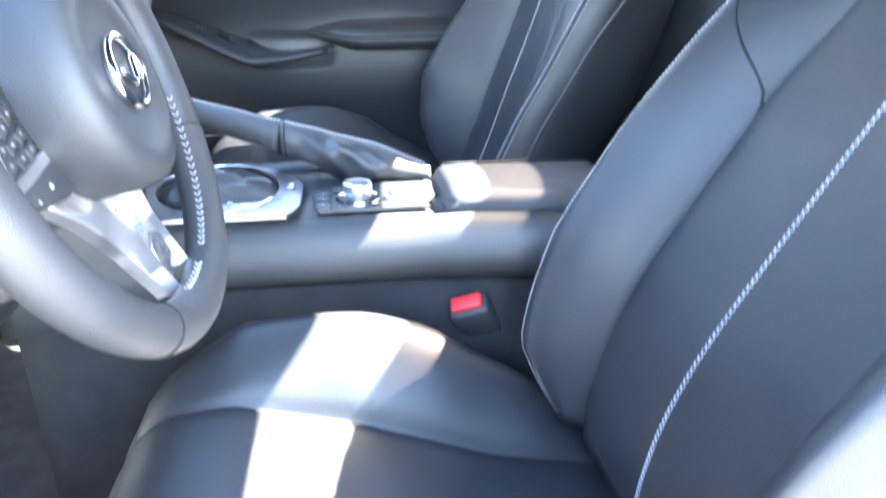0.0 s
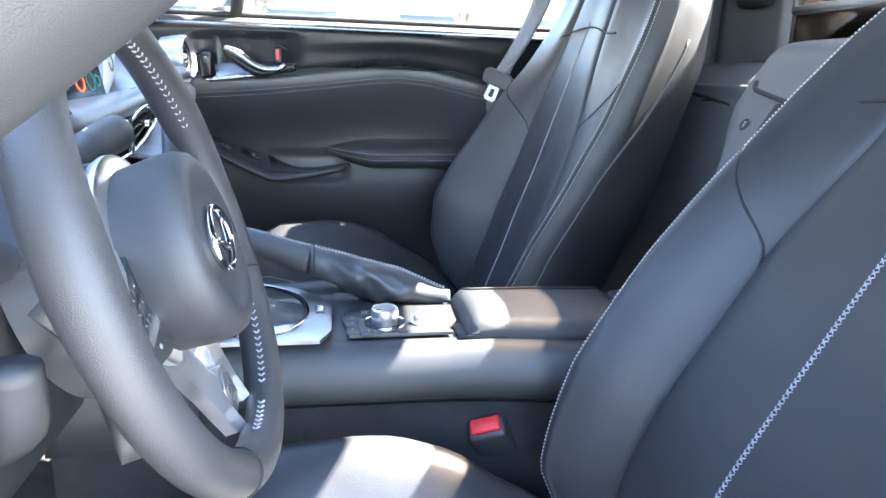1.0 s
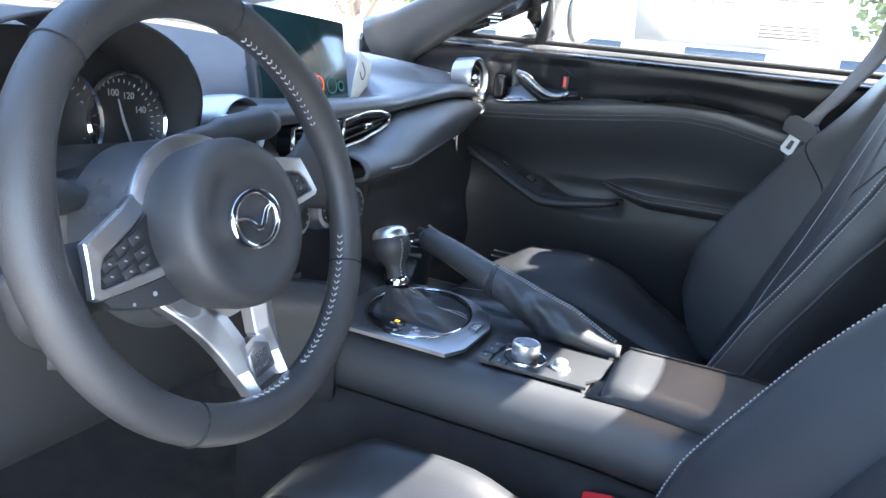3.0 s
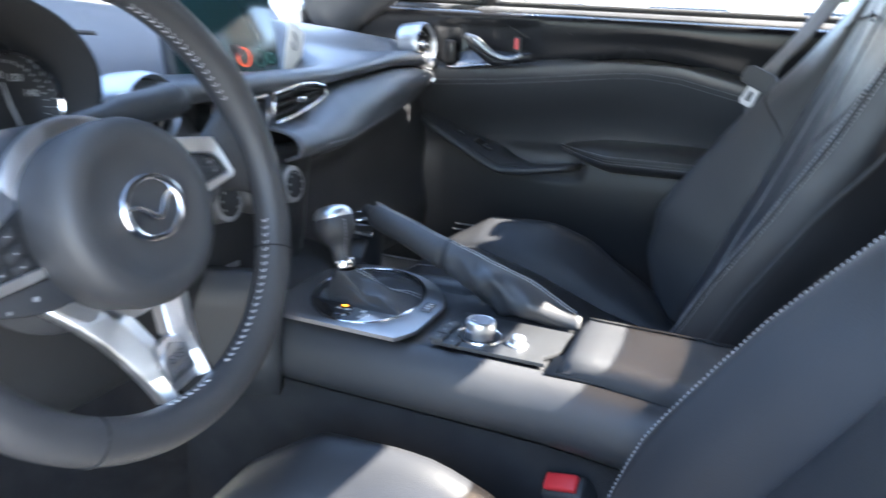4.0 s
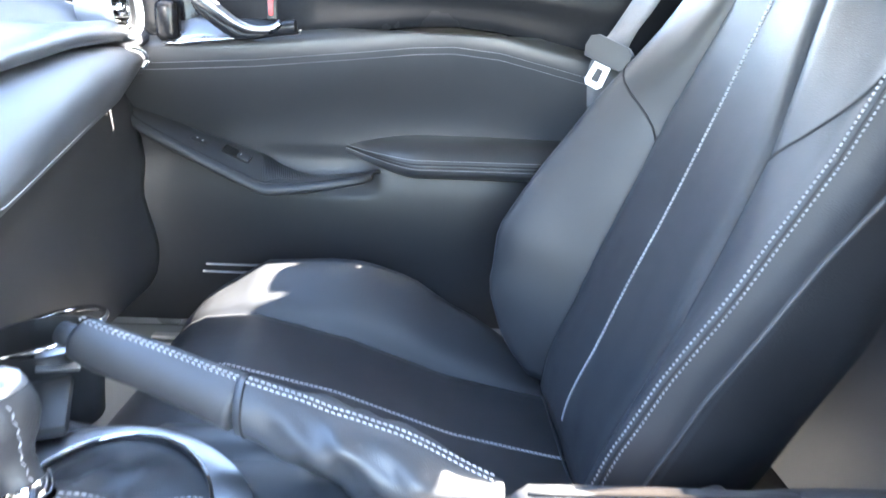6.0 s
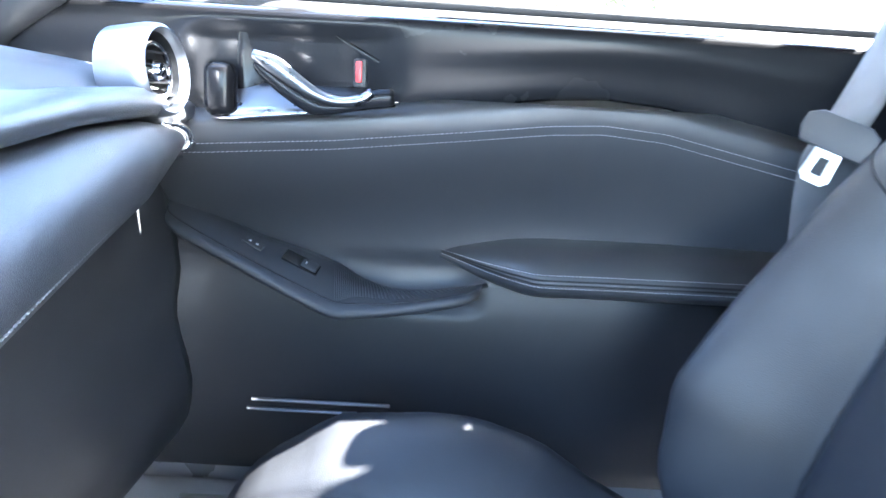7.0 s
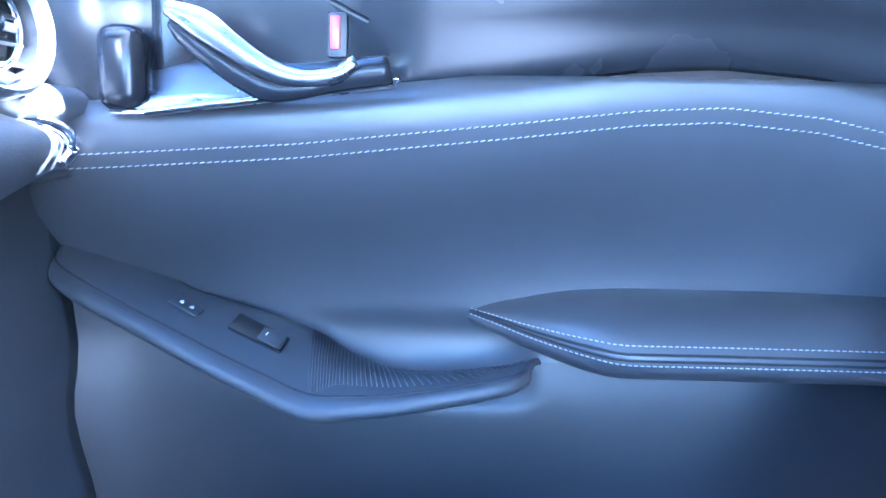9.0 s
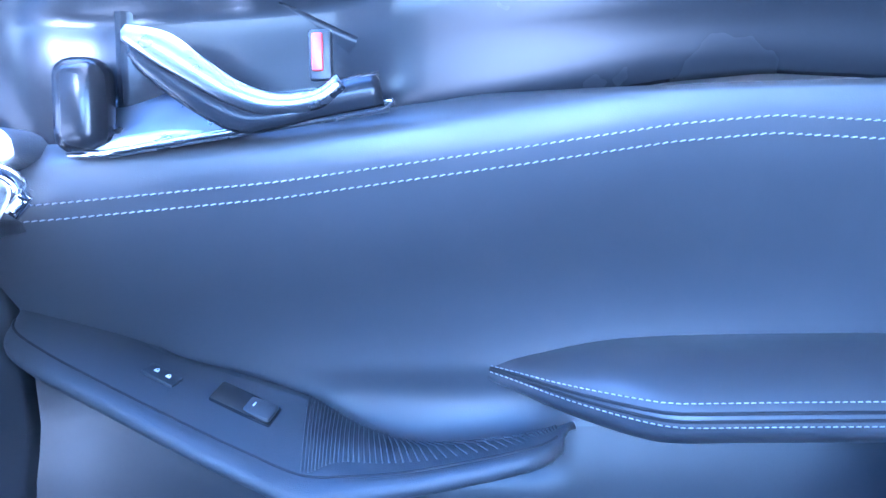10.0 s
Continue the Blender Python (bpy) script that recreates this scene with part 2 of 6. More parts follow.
def block(name, size, mat, m=None, bevel=0.003, segments=2):
    """A box with rounded edges, centred, placed by m."""
    bm = bmesh.new()
    bmesh.ops.create_cube(bm, size=1)
    bmesh.ops.scale(bm, vec=size, verts=bm.verts)
    if bevel:
        bmesh.ops.bevel(bm, geom=bm.edges[:], offset=min(bevel, min(size) * 0.45), segments=segments, affect="EDGES", profile=0.5)
    if m is not None:
        bm.transform(m)
    me = bpy.data.meshes.new(name)
    bm.to_mesh(me)
    bm.free()
    me.materials.append(mat)
    smooth_by_angle(me, 40)
    return me


def plate(name, outline, depth, mat, m=None, bevel=0.002, holes=()):
    """A plate with the given outline in local xy, depth thick below z = 0, its upper rim rounded."""
    bm = bmesh.new()
    f = bm.faces.new([bm.verts.new((x, y, 0)) for x, y in outline])
    ext = bmesh.ops.extrude_face_region(bm, geom=[f])
    bmesh.ops.translate(bm, vec=(0, 0, -depth), verts=[v for v in ext["geom"] if isinstance(v, bmesh.types.BMVert)])
    bmesh.ops.recalc_face_normals(bm, faces=bm.faces)
    if bevel:
        top = [e for e in bm.edges if all(abs(v.co.z) < 1e-7 for v in e.verts)]
        bmesh.ops.bevel(bm, geom=top, offset=bevel, segments=2, affect="EDGES", profile=0.5)
    if m is not None:
        bm.transform(m)
    me = bpy.data.meshes.new(name)
    bm.to_mesh(me)
    bm.free()
    me.materials.append(mat)
    smooth_by_angle(me, 40)
    return me


def ring_plate(name, outer, inner, depth, mat, m=None):
    """A flat frame between two outlines with the same number of points, its upper face slightly crowned."""
    k = len(outer)
    mid = [((a[0] + b[0]) / 2, (a[1] + b[1]) / 2) for a, b in zip(outer, inner)]
    rows = [[(x, y, -depth) for x, y in outer], [(x, y, -depth * 0.25) for x, y in outer], [(x, y, 0) for x, y in mid], [(x, y, -depth * 0.25) for x, y in inner], [(x, y, -depth) for x, y in inner]]
    V = [(m or Matrix()) @ Vector(p) for r in rows for p in r]
    me = make_mesh(name, V, grid_faces(5, k, False, True), mat)
    smooth_by_angle(me, 50)
    return me


def stitches(name, path, mat, step=0.0048, length=0.0034, width=0.0011, normal=(0, 0, 1), offset=0.0, slant=0.0, normals=None):
    """A row of short thread stitches along a path on a surface; slant turns each one (in degrees) about the normal."""
    Q, T = even(path, step)
    V, F = [], []
    P = np.array(path, float)
    for i, (q, t) in enumerate(zip(Q, T)):
        if normals is not None:
            k = int(np.argmin(np.linalg.norm(P - q, axis=1)))
            n = np.array(normals[k], float)
        else:
            n = np.array(normal, float)
        n = n - t * np.dot(n, t)
        n /= max(np.linalg.norm(n), 1e-9)
        s = np.cross(n, t)
        a = radians(slant if np.isscalar(slant) else slant[i % len(slant)])
        t2, s2 = math.cos(a) * t + math.sin(a) * s, math.cos(a) * s - math.sin(a) * t
        o = len(V)
        c = q + n * 0.0004 + s * offset
        for du, h in ((-0.5, -0.0006), (-0.3, 0.0006), (0.3, 0.0006), (0.5, -0.0006)):
            for dv in (-0.5, 0.5):
                V.append(c + t2 * du * length + s2 * dv * width * (0.7 if abs(du) > 0.4 else 1) + n * h)
        F += [(o, o + 1, o + 3, o + 2), (o + 2, o + 3, o + 5, o + 4), (o + 4, o + 5, o + 7, o + 6), (o, o + 2, o + 4, o + 6), (o + 1, o + 3, o + 5, o + 7)]
    return make_mesh(name, V, F, mat, False)


def text_mesh(name, words, size, mat, m):
    """Lettering in the built-in font as a thin mesh."""
    c = bpy.data.curves.new(name, "FONT")
    c.body, c.size, c.extrude, c.align_x, c.align_y = words, size, size * 0.02, "CENTER", "CENTER"
    ob = bpy.data.objects.new(name, c)
    scene.collection.objects.link(ob)
    me = bpy.data.meshes.new_from_object(ob.evaluated_get(bpy.context.evaluated_depsgraph_get()))
    bpy.data.objects.remove(ob)
    me.transform(m)
    me.materials.clear()
    me.materials.append(mat)
    return me


def facing(origin, normal, up=(0, 0, 1)):
    """A frame whose z is the normal and whose y leans to up."""
    z = Vector(normal).normalized()
    x = Vector(up).cross(z).normalized()
    y = z.cross(x)
    m = Matrix((x, y, z)).transposed().to_4x4()
    m.translation = origin
    return m


def lerp(a, b, t):
    return a + (b - a) * t


def smoothstep(a, b, x):
    t = min(1, max(0, (x - a) / (b - a)))
    return t * t * (3 - 2 * t)


MID = 0.745                       # the car's centre line


# ---- seats ----
def seat(centre, spine, lift, label, rest, group, hug, inner):
    """A sports seat. spine: (x, z) up the middle of the backrest's face; lift: height of the cushion's middle; rest: x of the cushion's front lip and rear; hug: depth of the outer side bolster; inner: side and (heights, depths) of the bolster by the console, which peaks at its edge."""
    s = thing("sports_seat", label, "car seat", group, at=(rest[1] - 0.1, centre, 0.16))
    line = curve_points(spine, 40)
    n = len(line)
    d = np.gradient(line, axis=0)
    d /= np.linalg.norm(d, axis=1, keepdims=True)
    normal = np.stack([-d[:, 1], d[:, 0]], 1)              # towards the sitter
    length = np.concatenate([[0], np.cumsum(np.linalg.norm(np.diff(line, axis=0), axis=1))])

    def width(h):
        return float(np.interp(h, [0, 0.06, 0.25, 0.36, 0.44, 0.50, 0.57, 0.64, 0.70], [0.155, 0.188, 0.198, 0.198, 0.197, 0.196, 0.188, 0.168, 0.140]))

    def bolster(h):
        return hug * float(np.interp(h, [0, 0.04, 0.08, 0.16, 0.25, 0.35, 0.45, 0.54, 0.7], [0.015, 0.052, 0.085, 0.102, 0.086, 0.062, 0.030, 0.008, 0.0]))

    def insert(h):
        return float(np.interp(h, [0, 0.2, 0.36, 0.48, 0.6, 0.7], [0.125, 0.125, 0.118, 0.085, 0.070, 0.06]))

    def edge(h, side):
        if side == inner[0]:
            return float(np.interp(h, *inner[1]))
        return bolster(h) * 0.42 - 0.012

    def section(h, side):
        w, b, k, e = width(h), bolster(h), insert(h), edge(h, side)
        t = float(np.interp(h, [0, 0.1, 0.25, 0.5, 0.62, 0.7], [0.105, 0.118, 0.130, 0.128, 0.105, 0.06]))
        if side == inner[0]:
            rise = [(k + 0.010, 0.003), (lerp(k, w, 0.45), 0.004 + e * 0.55), (lerp(k, w, 0.70), 0.004 + e * 0.86), (w - 0.013, e + 0.003), (w - 0.003, e + 0.003)]
        else:
            rise = [(k + 0.010, 0.006 + b * 0.25), (lerp(k, w, 0.45), b * 0.86), (lerp(k, w, 0.70), b), (w - 0.013, b * 0.80), (w - 0.003, e + 0.010)]
        half = [(0, 0.002), (k * 0.55, 0.004), (k * 0.93, 0.003), (k, -0.004)] + rise + [(w, e), (w + 0.001, e - 0.006),
                (w + 0.004, e - 0.030), (w - 0.002, -t * 0.42), (w - 0.034, -t), (w * 0.5, -t - 0.012), (0, -t - 0.014)]
        return curve_points(half, 45)

    rings = []
    for i in range(n):
        full = [(y, q) for y, q in section(length[i], 1)] + [(-y, q) for y, q in reversed(section(length[i], -1)[1:-1])]
        rings.append([(line[i, 0] + normal[i, 0] * q, centre + y, line[i, 1] + normal[i, 1] * q) for y, q in full])
    # rounded top
    top = rings[-1]
    c = np.mean(np.array(top), axis=0)
    for k, up in ((0.93, 0.012), (0.75, 0.022), (0.4, 0.028)):
        rings.append([tuple(c + (np.array(p) - c) * k + np.array((d[-1, 0], 0, d[-1, 1])) * up) for p in top])
    shell = loft("backrest", rings, SEAT_LEATHER)
    shell.materials.append(SHELL_LEATHER)
    for f in shell.polygons:
        k = [v % 90 for v in f.vertices]
        if len(k) == 4 and max(k) - min(k) < 45 and 34 <= min(k) and max(k) <= 56:
            f.material_index = 1
    back = part("backrest", shell, s, "black leather backrest with raised side bolsters and integrated headrest")

    def on(h, pick, side):
        """A point of the backrest's face: pick gives (across, forward) from the half section."""
        x = np.interp(h, length, line[:, 0])
        z = np.interp(h, length, line[:, 1])
        nx, nz = np.interp(h, length, normal[:, 0]), np.interp(h, length, normal[:, 1])
        y, q = pick(h)
        return (x + nx * q, centre + side * y, z + nz * q), (nx, 0, nz)

    H = np.linspace(0.02, length[-1] - 0.02, 60)
    mid = [on(h, lambda h: (0.0, 0.0025), 1) for h in H if h < 0.53]
    for o, sl in ((0.0004, 48), (-0.0004, -48)):
        part("stitching", stitches("stitching", [p for p, _ in mid], THREAD, 0.0052, 0.0066, 0.0009, normals=[q for _, q in mid], offset=o, slant=sl), back, "pale cross stitching")
    part("seam", tube("seam", [np.array(p) + np.array(q) * -0.0015 for p, q in mid], 0.0016, SEAM, 6), back)
    for side in (1, -1):
        hs = [h for h in H if h < 0.66]
        for j in (24.5, 29.0):
            row, nn = [], []
            for h in hs:
                sec = section(h, side)
                i = int(j)
                y, q = lerp(sec[i], sec[i + 1], j - i)
                ty, tq = sec[i + 1] - sec[i - 1]
                k = 1 / max(math.hypot(ty, tq), 1e-9)
                p, f = on(h, lambda h: (y - tq * k * 0.0006, q + ty * k * 0.0006), side)
                row.append(p)
                nn.append((f[0] * ty * k, -tq * k * side, f[2] * ty * k))
            part("stitching", stitches("stitching", row, THREAD, 0.0042, 0.0029, 0.0006, normals=nn), back, "pale edge stitching")
        g = [on(h, lambda h: (width(h) - 0.0002, edge(h, side)), side) for h in hs]
        part("seam", tube("seam", [p for p, _ in g], 0.0012, SEAM, 6), back)
        g = [on(h, lambda h: (width(h) + 0.0045, edge(h, side) - lerp(0.034, 0.060, smoothstep(0.25, 0.5, h))), side) for h in hs if h < 0.52]
        part("piping", tube("piping", [p for p, _ in g], 0.0022, RIM_LEATHER, 6), back, "raised leather piping")
        r = [on(h, lambda h: (insert(h), -0.0045), side) for h in H if h < 0.60]
        part("seam", tube("seam", [p for p, _ in r], 0.0024, SEAM, 6), back)
        # cross seam over the bolster, below the shoulder
        cross = []
        for u in np.linspace(0, 1, 14):
            h = 0.330 + 0.10 * u ** 0.8
            half = section(h, side)
            j = lerp(9.5, 24.0, u)
            i = int(j)
            y, q = lerp(half[i], half[i + 1], j - i)
            cross.append(on(h, lambda h: (y, q + 0.0002), side)[0])
        part("seam", tube("seam", cross, 0.0014, SEAM, 6), back)
    # headrest panel seam
    hr = [on(0.505 + 0.012 * math.cos(a * 3.14), lambda h: (width(h) * a * 0.9, 0.003 + bolster(h) * abs(a) * 0.8), 1)[0] for a in np.linspace(-1, 1, 21)]
    part("seam", tube("seam", hr, 0.0014, SEAM, 6), back)

    # cushion
    x0, x1 = rest
    xs = np.concatenate([[x0 - 0.004, x0, x0 + 0.012], np.linspace(x0 + 0.03, x1, 26)])

    def middle(x):
        u = (x - x0) / (x1 - x0)
        return lift + float(np.interp(u, [-0.02, 0, 0.03, 0.08, 0.2, 0.42, 0.66, 0.85, 1], [-0.050, -0.035, -0.008, 0.012, 0.018, -0.011, -0.059, -0.082, -0.097]))

    def side_rise(x):
        u = (x - x0) / (x1 - x0)
        return float(np.interp(u, [0, 0.1, 0.21, 0.36, 0.46, 0.57, 0.75, 0.92, 1], [0.002, 0.013, 0.044, 0.068, 0.080, 0.083, 0.054, 0.012, 0.0]))

    def half_section(x):
        u = (x - x0) / (x1 - x0)
        w = 0.232 + 0.012 * math.sin(math.pi * min(1, max(0, u))) - 0.045 * max(0, 1 - (x - x0 + 0.004) / 0.09) ** 2
        k, b, z = 0.135, side_rise(x), middle(x)
        base = 0.19
        return curve_points([(0, z - 0.003), (k * 0.5, z), (k * 0.93, z + 0.001), (k, z - 0.005), (k + 0.012, z + b * 0.35), (lerp(k, w, 0.5), z + b), (lerp(k, w, 0.78), z + b * 0.93), (w - 0.008, z + b * 0.45), (w, z + b * 0.1 - 0.012), (w + 0.002, z - 0.05), (w - 0.004, lerp(z, base, 0.6)), (w - 0.02, base), (0, base)], 40)

    rings = []
    for x in xs:
        r = half_section(x)
        full = [(y, z) for y, z in r] + [(-y, z) for y, z in reversed(r[1:-1])]
        rings.append([(x, centre + y, z) for y, z in full])
    cu = part("cushion", loft("cushion", rings, SEAT_LEATHER), s, "black leather seat cushion with raised edges")
    xm = np.linspace(x0 + 0.004, x1 - 0.02, 50)
    c = [(x, centre, middle(x) - 0.0025) for x in xm]
    for o, sl in ((0.0004, 48), (-0.0004, -48)):
        part("stitching", stitches("stitching", c, THREAD, 0.0052, 0.0066, 0.0009, offset=o, slant=sl), cu, "pale cross stitching")
    for side in (1, -1):
        part("seam", tube("seam", [(x, centre + side * 0.135, middle(x) - 0.005) for x in xm], 0.0022, SEAM, 6), cu)
        e = []
        for x in xm:
            r = half_section(x)
            e.append((x, centre + side * r[28][0], r[28][1]))
        part("stitching", stitches("stitching", e, THREAD, 0.0056, 0.0036, 0.0012, normal=(0, side, 0.6)), cu, "pale edge stitching")
    # seam across the front lip and before the backrest
    for x in (x0 + 0.07, x1 - 0.05):
        r = half_section(x)
        row = [(x, centre - y, z + 0.0002) for y, z in reversed(r[1:26])] + [(x, centre + y, z + 0.0002) for y, z in r[:26]]
        if x > x0 + 0.1:
            part("seam", tube("seam", row, 0.0018, SEAM, 6), cu)
    # plinth, rails and hinge covers
    base = part("seat_base", block("seat_base", (x1 - x0 - 0.1, 0.40, 0.06), HARD, Matrix.Translation(((x0 + x1) / 2, centre, 0.175)), 0.01), s)
    for side in (1, -1):
        part("rail", block("rail", (x1 - x0 + 0.06, 0.035, 0.03), HARD, Matrix.Translation(((x0 + x1) / 2, centre + side * 0.16, 0.155)), 0.004), s)
        part("hinge_cover", block("hinge_cover", (0.12, 0.02, 0.11), HARD, Matrix.Translation((x1 - 0.02, centre + side * 0.222, lift - 0.03)) @ pose(0, 0, 0, 0, -20, 0), 0.012, 3), s)
    return s


P_SPINE = [(0.205, 0.42), (0.212, 0.47), (0.236, 0.535), (0.258, 0.60), (0.288, 0.68), (0.317, 0.765), (0.342, 0.84), (0.368, 0.92), (0.390, 0.99), (0.404, 1.05)]
D_SPINE = [(0.212, 0.365), (0.216, 0.41), (0.228, 0.465), (0.252, 0.525), (0.290, 0.595), (0.330, 0.665), (0.380, 0.75), (0.425, 0.83), (0.466, 0.90), (0.503, 0.965), (0.535, 1.025)]
seat(1.095, P_SPINE, 0.482, "black leather passenger sports seat with pale contrast stitching", (-0.262, 0.26), "sports seats", 1.12, (-1, ([0, 0.05, 0.10, 0.17, 0.23, 0.30, 0.37, 0.50, 0.66], [0.008, 0.028, 0.031, 0.025, 0.016, 0.007, -0.004, -0.014, -0.020])))
seat(0.405, D_SPINE, 0.402, "black leather driver's sports seat with pale contrast stitching", (-0.215, 0.29), "sports seats", 0.66, (1, ([0, 0.06, 0.165, 0.295, 0.38, 0.52, 0.66], [0.015, 0.054, 0.062, 0.054, 0.042, 0.014, -0.010])))


# ---- steering wheel ----
def steering_wheel():
    """Built flat round the origin, z towards the driver, then set on the column."""
    hub = Vector((-0.1494, 0.4198, 0.7285))
    axis = Vector((math.cos(radians(18.1)), 0, math.sin(radians(18.1))))
    M = facing(hub, axis) @ Matrix.Rotation(radians(9.5), 4, "Z")
    w = thing("steering_wheel", "black leather steering wheel with satin silver spokes", "steering wheel", at=hub)

    def put(name, me, parent=w, label=""):
        me.transform(M)
        return part(name, me, parent, label)
    R = 0.154
    ang = np.linspace(0, 2 * math.pi, 96, endpoint=False)
    rad = [0.0148 + 0.0016 * (math.exp(-((a - 0.35) / 0.28) ** 2) + math.exp(-((a - math.pi + 0.35) / 0.28) ** 2)) for a in ang]
    rim = put("rim", tube("rim", [(R * math.cos(a), R * math.sin(a), 0) for a in ang], rad, RIM_LEATHER, 24, True), w, "black stitched leather rim")
    # inner seam stitching on the lower and upper right of the rim
    for a0, a1 in ((-1.43, -0.43), (0.27, 1.02), (-1.88, -1.58)):
        aa = np.linspace(a0, a1, 40)
        path = [((R - 0.0150) * math.cos(a), (R - 0.0150) * math.sin(a), 0.004) for a in aa]
        nn = [(-math.cos(a), -math.sin(a), 0.25) for a in aa]
        put("stitching", stitches("stitching", path, THREAD, 0.0062, 0.0036, 0.0009, normals=nn, offset=0.0014, slant=40), rim)
        put("stitching", stitches("stitching", path, THREAD, 0.0062, 0.0036, 0.0009, normals=nn, offset=-0.0014, slant=-40), rim)
    for a in (-0.62, 2.2, math.pi + 0.9, 1.1):
        ring = [((R + 0.0152 * math.cos(b)) * math.cos(a), (R + 0.0152 * math.cos(b)) * math.sin(a), 0.0152 * math.sin(b)) for b in np.linspace(0, 2 * math.pi, 24, endpoint=False)]
        put("seam", tube("seam", ring, 0.0007, SEAM, 5, True, up=(math.cos(a), math.sin(a), 0.01)), rim)
    # airbag pad: a rounded drum that tapers towards the dashboard
    rings = []
    for k, z in ((0.80, -0.046), (0.91, -0.040), (0.945, -0.034), (0.98, -0.006), (1.0, 0.008), (0.985, 0.018), (0.945, 0.0235), (0.88, 0.0265), (0.80, 0.0272), (0.70, 0.0268), (0.64, 0.0238), (0.3, 0.0242), (0.02, 0.0244)):
        rings.append([(0.063 * k * math.cos(a) - 0.006, 0.064 * k * math.sin(a) * (1.0 if math.sin(a) < 0 else 0.95) - 0.008, z) for a in np.linspace(0, 2 * math.pi, 48, endpoint=False)])
    pad = put("airbag_pad", loft("airbag_pad", rings, SOFT), w, "grained black airbag cover")
    # badge: a plain oval ring with a winged bar
    oval = [(0.0240 * math.cos(a) - 0.004, 0.0196 * math.sin(a) - 0.009, 0.0268) for a in np.linspace(0, 2 * math.pi, 40, endpoint=False)]
    badge = put("badge", tube("badge", oval, [0.0031 + 0.0007 * math.cos(2 * a) for a in np.linspace(0, 2 * math.pi, 40, endpoint=False)], CHROME, 8, True), pad, "chrome oval badge")
    put("badge_bar", tube("badge_bar", curve_points([(-0.0265, -0.004, 0.0272), (-0.016, -0.006, 0.0278), (-0.004, -0.016, 0.0284), (0.008, -0.006, 0.0278), (0.0185, -0.004, 0.0272)], 16), [0.0010 + 0.0016 * math.sin(math.pi * u) for u in np.linspace(0, 1, 17)], CHROME, 8), badge)
    # side spokes: a leather root, a silver band that wraps round the pad and a button panel below it
    for side in (1, -1):
        turn = (lambda q: q) if side > 0 else (lambda q: q[::-1])
        rows = []
        for x, hi, lo, z in ((0.084, 0.014, -0.034, -0.026), (0.098, 0.014, -0.032, -0.023), (0.112, 0.016, -0.030, -0.018), (0.124, 0.020, -0.032, -0.012), (0.138, 0.030, -0.038, -0.006), (0.151, 0.044, -0.050, -0.002)):
            rows.append([(side * x, lerp(lo, hi, u), z - 0.010 * abs(2 * u - 1) ** 3) for u in np.linspace(0, 1, 13)])
        put("spoke", sheet("spoke", turn(rows), RIM_LEATHER, 0.012), w, "leather-covered spoke")
        # silver bracket: (outer x, y, z), (inner x, y, z) of the blade, the outer bar and the bar below the buttons
        stations = [((0.038, 0.0385, -0.026), (0.040, 0.0235, -0.022)), ((0.050, 0.0350, -0.021), (0.050, 0.0200, -0.017)), ((0.076, 0.0265, -0.012), (0.074, 0.0130, -0.009)), ((0.103, 0.0190, -0.006), (0.098, 0.0065, -0.004)),
                    ((0.1150, 0.0155, -0.004), (0.1060, 0.0035, -0.003)), ((0.1185, 0.0020, -0.003), (0.1115, -0.0030, -0.003)), ((0.1235, -0.0165, -0.003), (0.1155, -0.0130, -0.003)), ((0.1200, -0.0195, -0.003), (0.1130, -0.0145, -0.003)),
                    ((0.095, -0.0222, -0.006), (0.095, -0.0160, -0.006)), ((0.062, -0.0250, -0.010), (0.062, -0.0178, -0.010))]
        band = []
        for o, i in stations:
            o, i = np.array(o), np.array(i)
            row = [o - (0, 0, 0.005), o, lerp(o, i, 0.12) + (0, 0, 0.0009), lerp(o, i, 0.88) + (0, 0, 0.0009), i, i - (0, 0, 0.006)]
            band.append([(side * p[0] - 0.004, p[1], p[2]) for p in row])
        trim = loft("spoke_trim", turn(band), BRIGHT)
        smooth_by_angle(trim, 20)
        put("spoke_trim", trim, w, "satin silver spoke bracket")
        tilt = pose(-0.004, 0, -0.0175, 0, -6.5 * side, 0)
        panel = [(side * x, y) for x, y in ((0.054, 0.019), (0.074, 0.0125), (0.098, 0.0060), (0.1060, 0.0030), (0.1115, -0.0030), (0.1150, -0.0130), (0.1130, -0.0142), (0.095, -0.0158), (0.054, -0.0178))]
        bt = put("button_panel", plate("button_panel", turn(panel), 0.006, HARD, tilt, 0.001), w)
        for x, y in ((0.1030, -0.0020), (0.1050, -0.0095), (0.0880, 0.0035), (0.0900, -0.0045), (0.0890, -0.0120), (0.0740, 0.0060), (0.0740, -0.0045), (0.0740, -0.0130)):
            put("button", block("button", (0.0125, 0.0062, 0.0016), SOFT, tilt @ Matrix.Translation((side * x, y, 0)) @ pose(0, 0, 0, 0, 0, -12 * side), 0.0006), bt)
            put("mark", block("mark", (0.0024, 0.0010, 0.0004), DIM, tilt @ Matrix.Translation((side * x, y, 0.0009)) @ pose(0, 0, 0, 0, 0, 30 * side), 0), bt, "pale symbol bar")
        low = [(side * x - 0.004, y) for x, y in ((0.050, -0.0265), (0.112, -0.0215), (0.108, -0.0290), (0.098, -0.0340), (0.080, -0.0410), (0.064, -0.0450), (0.050, -0.0460))]
        lw = put("lower_panel", plate("lower_panel", turn(low[::-1]), 0.010, SOFT, pose(0, 0, -0.0105), 0.002), w)
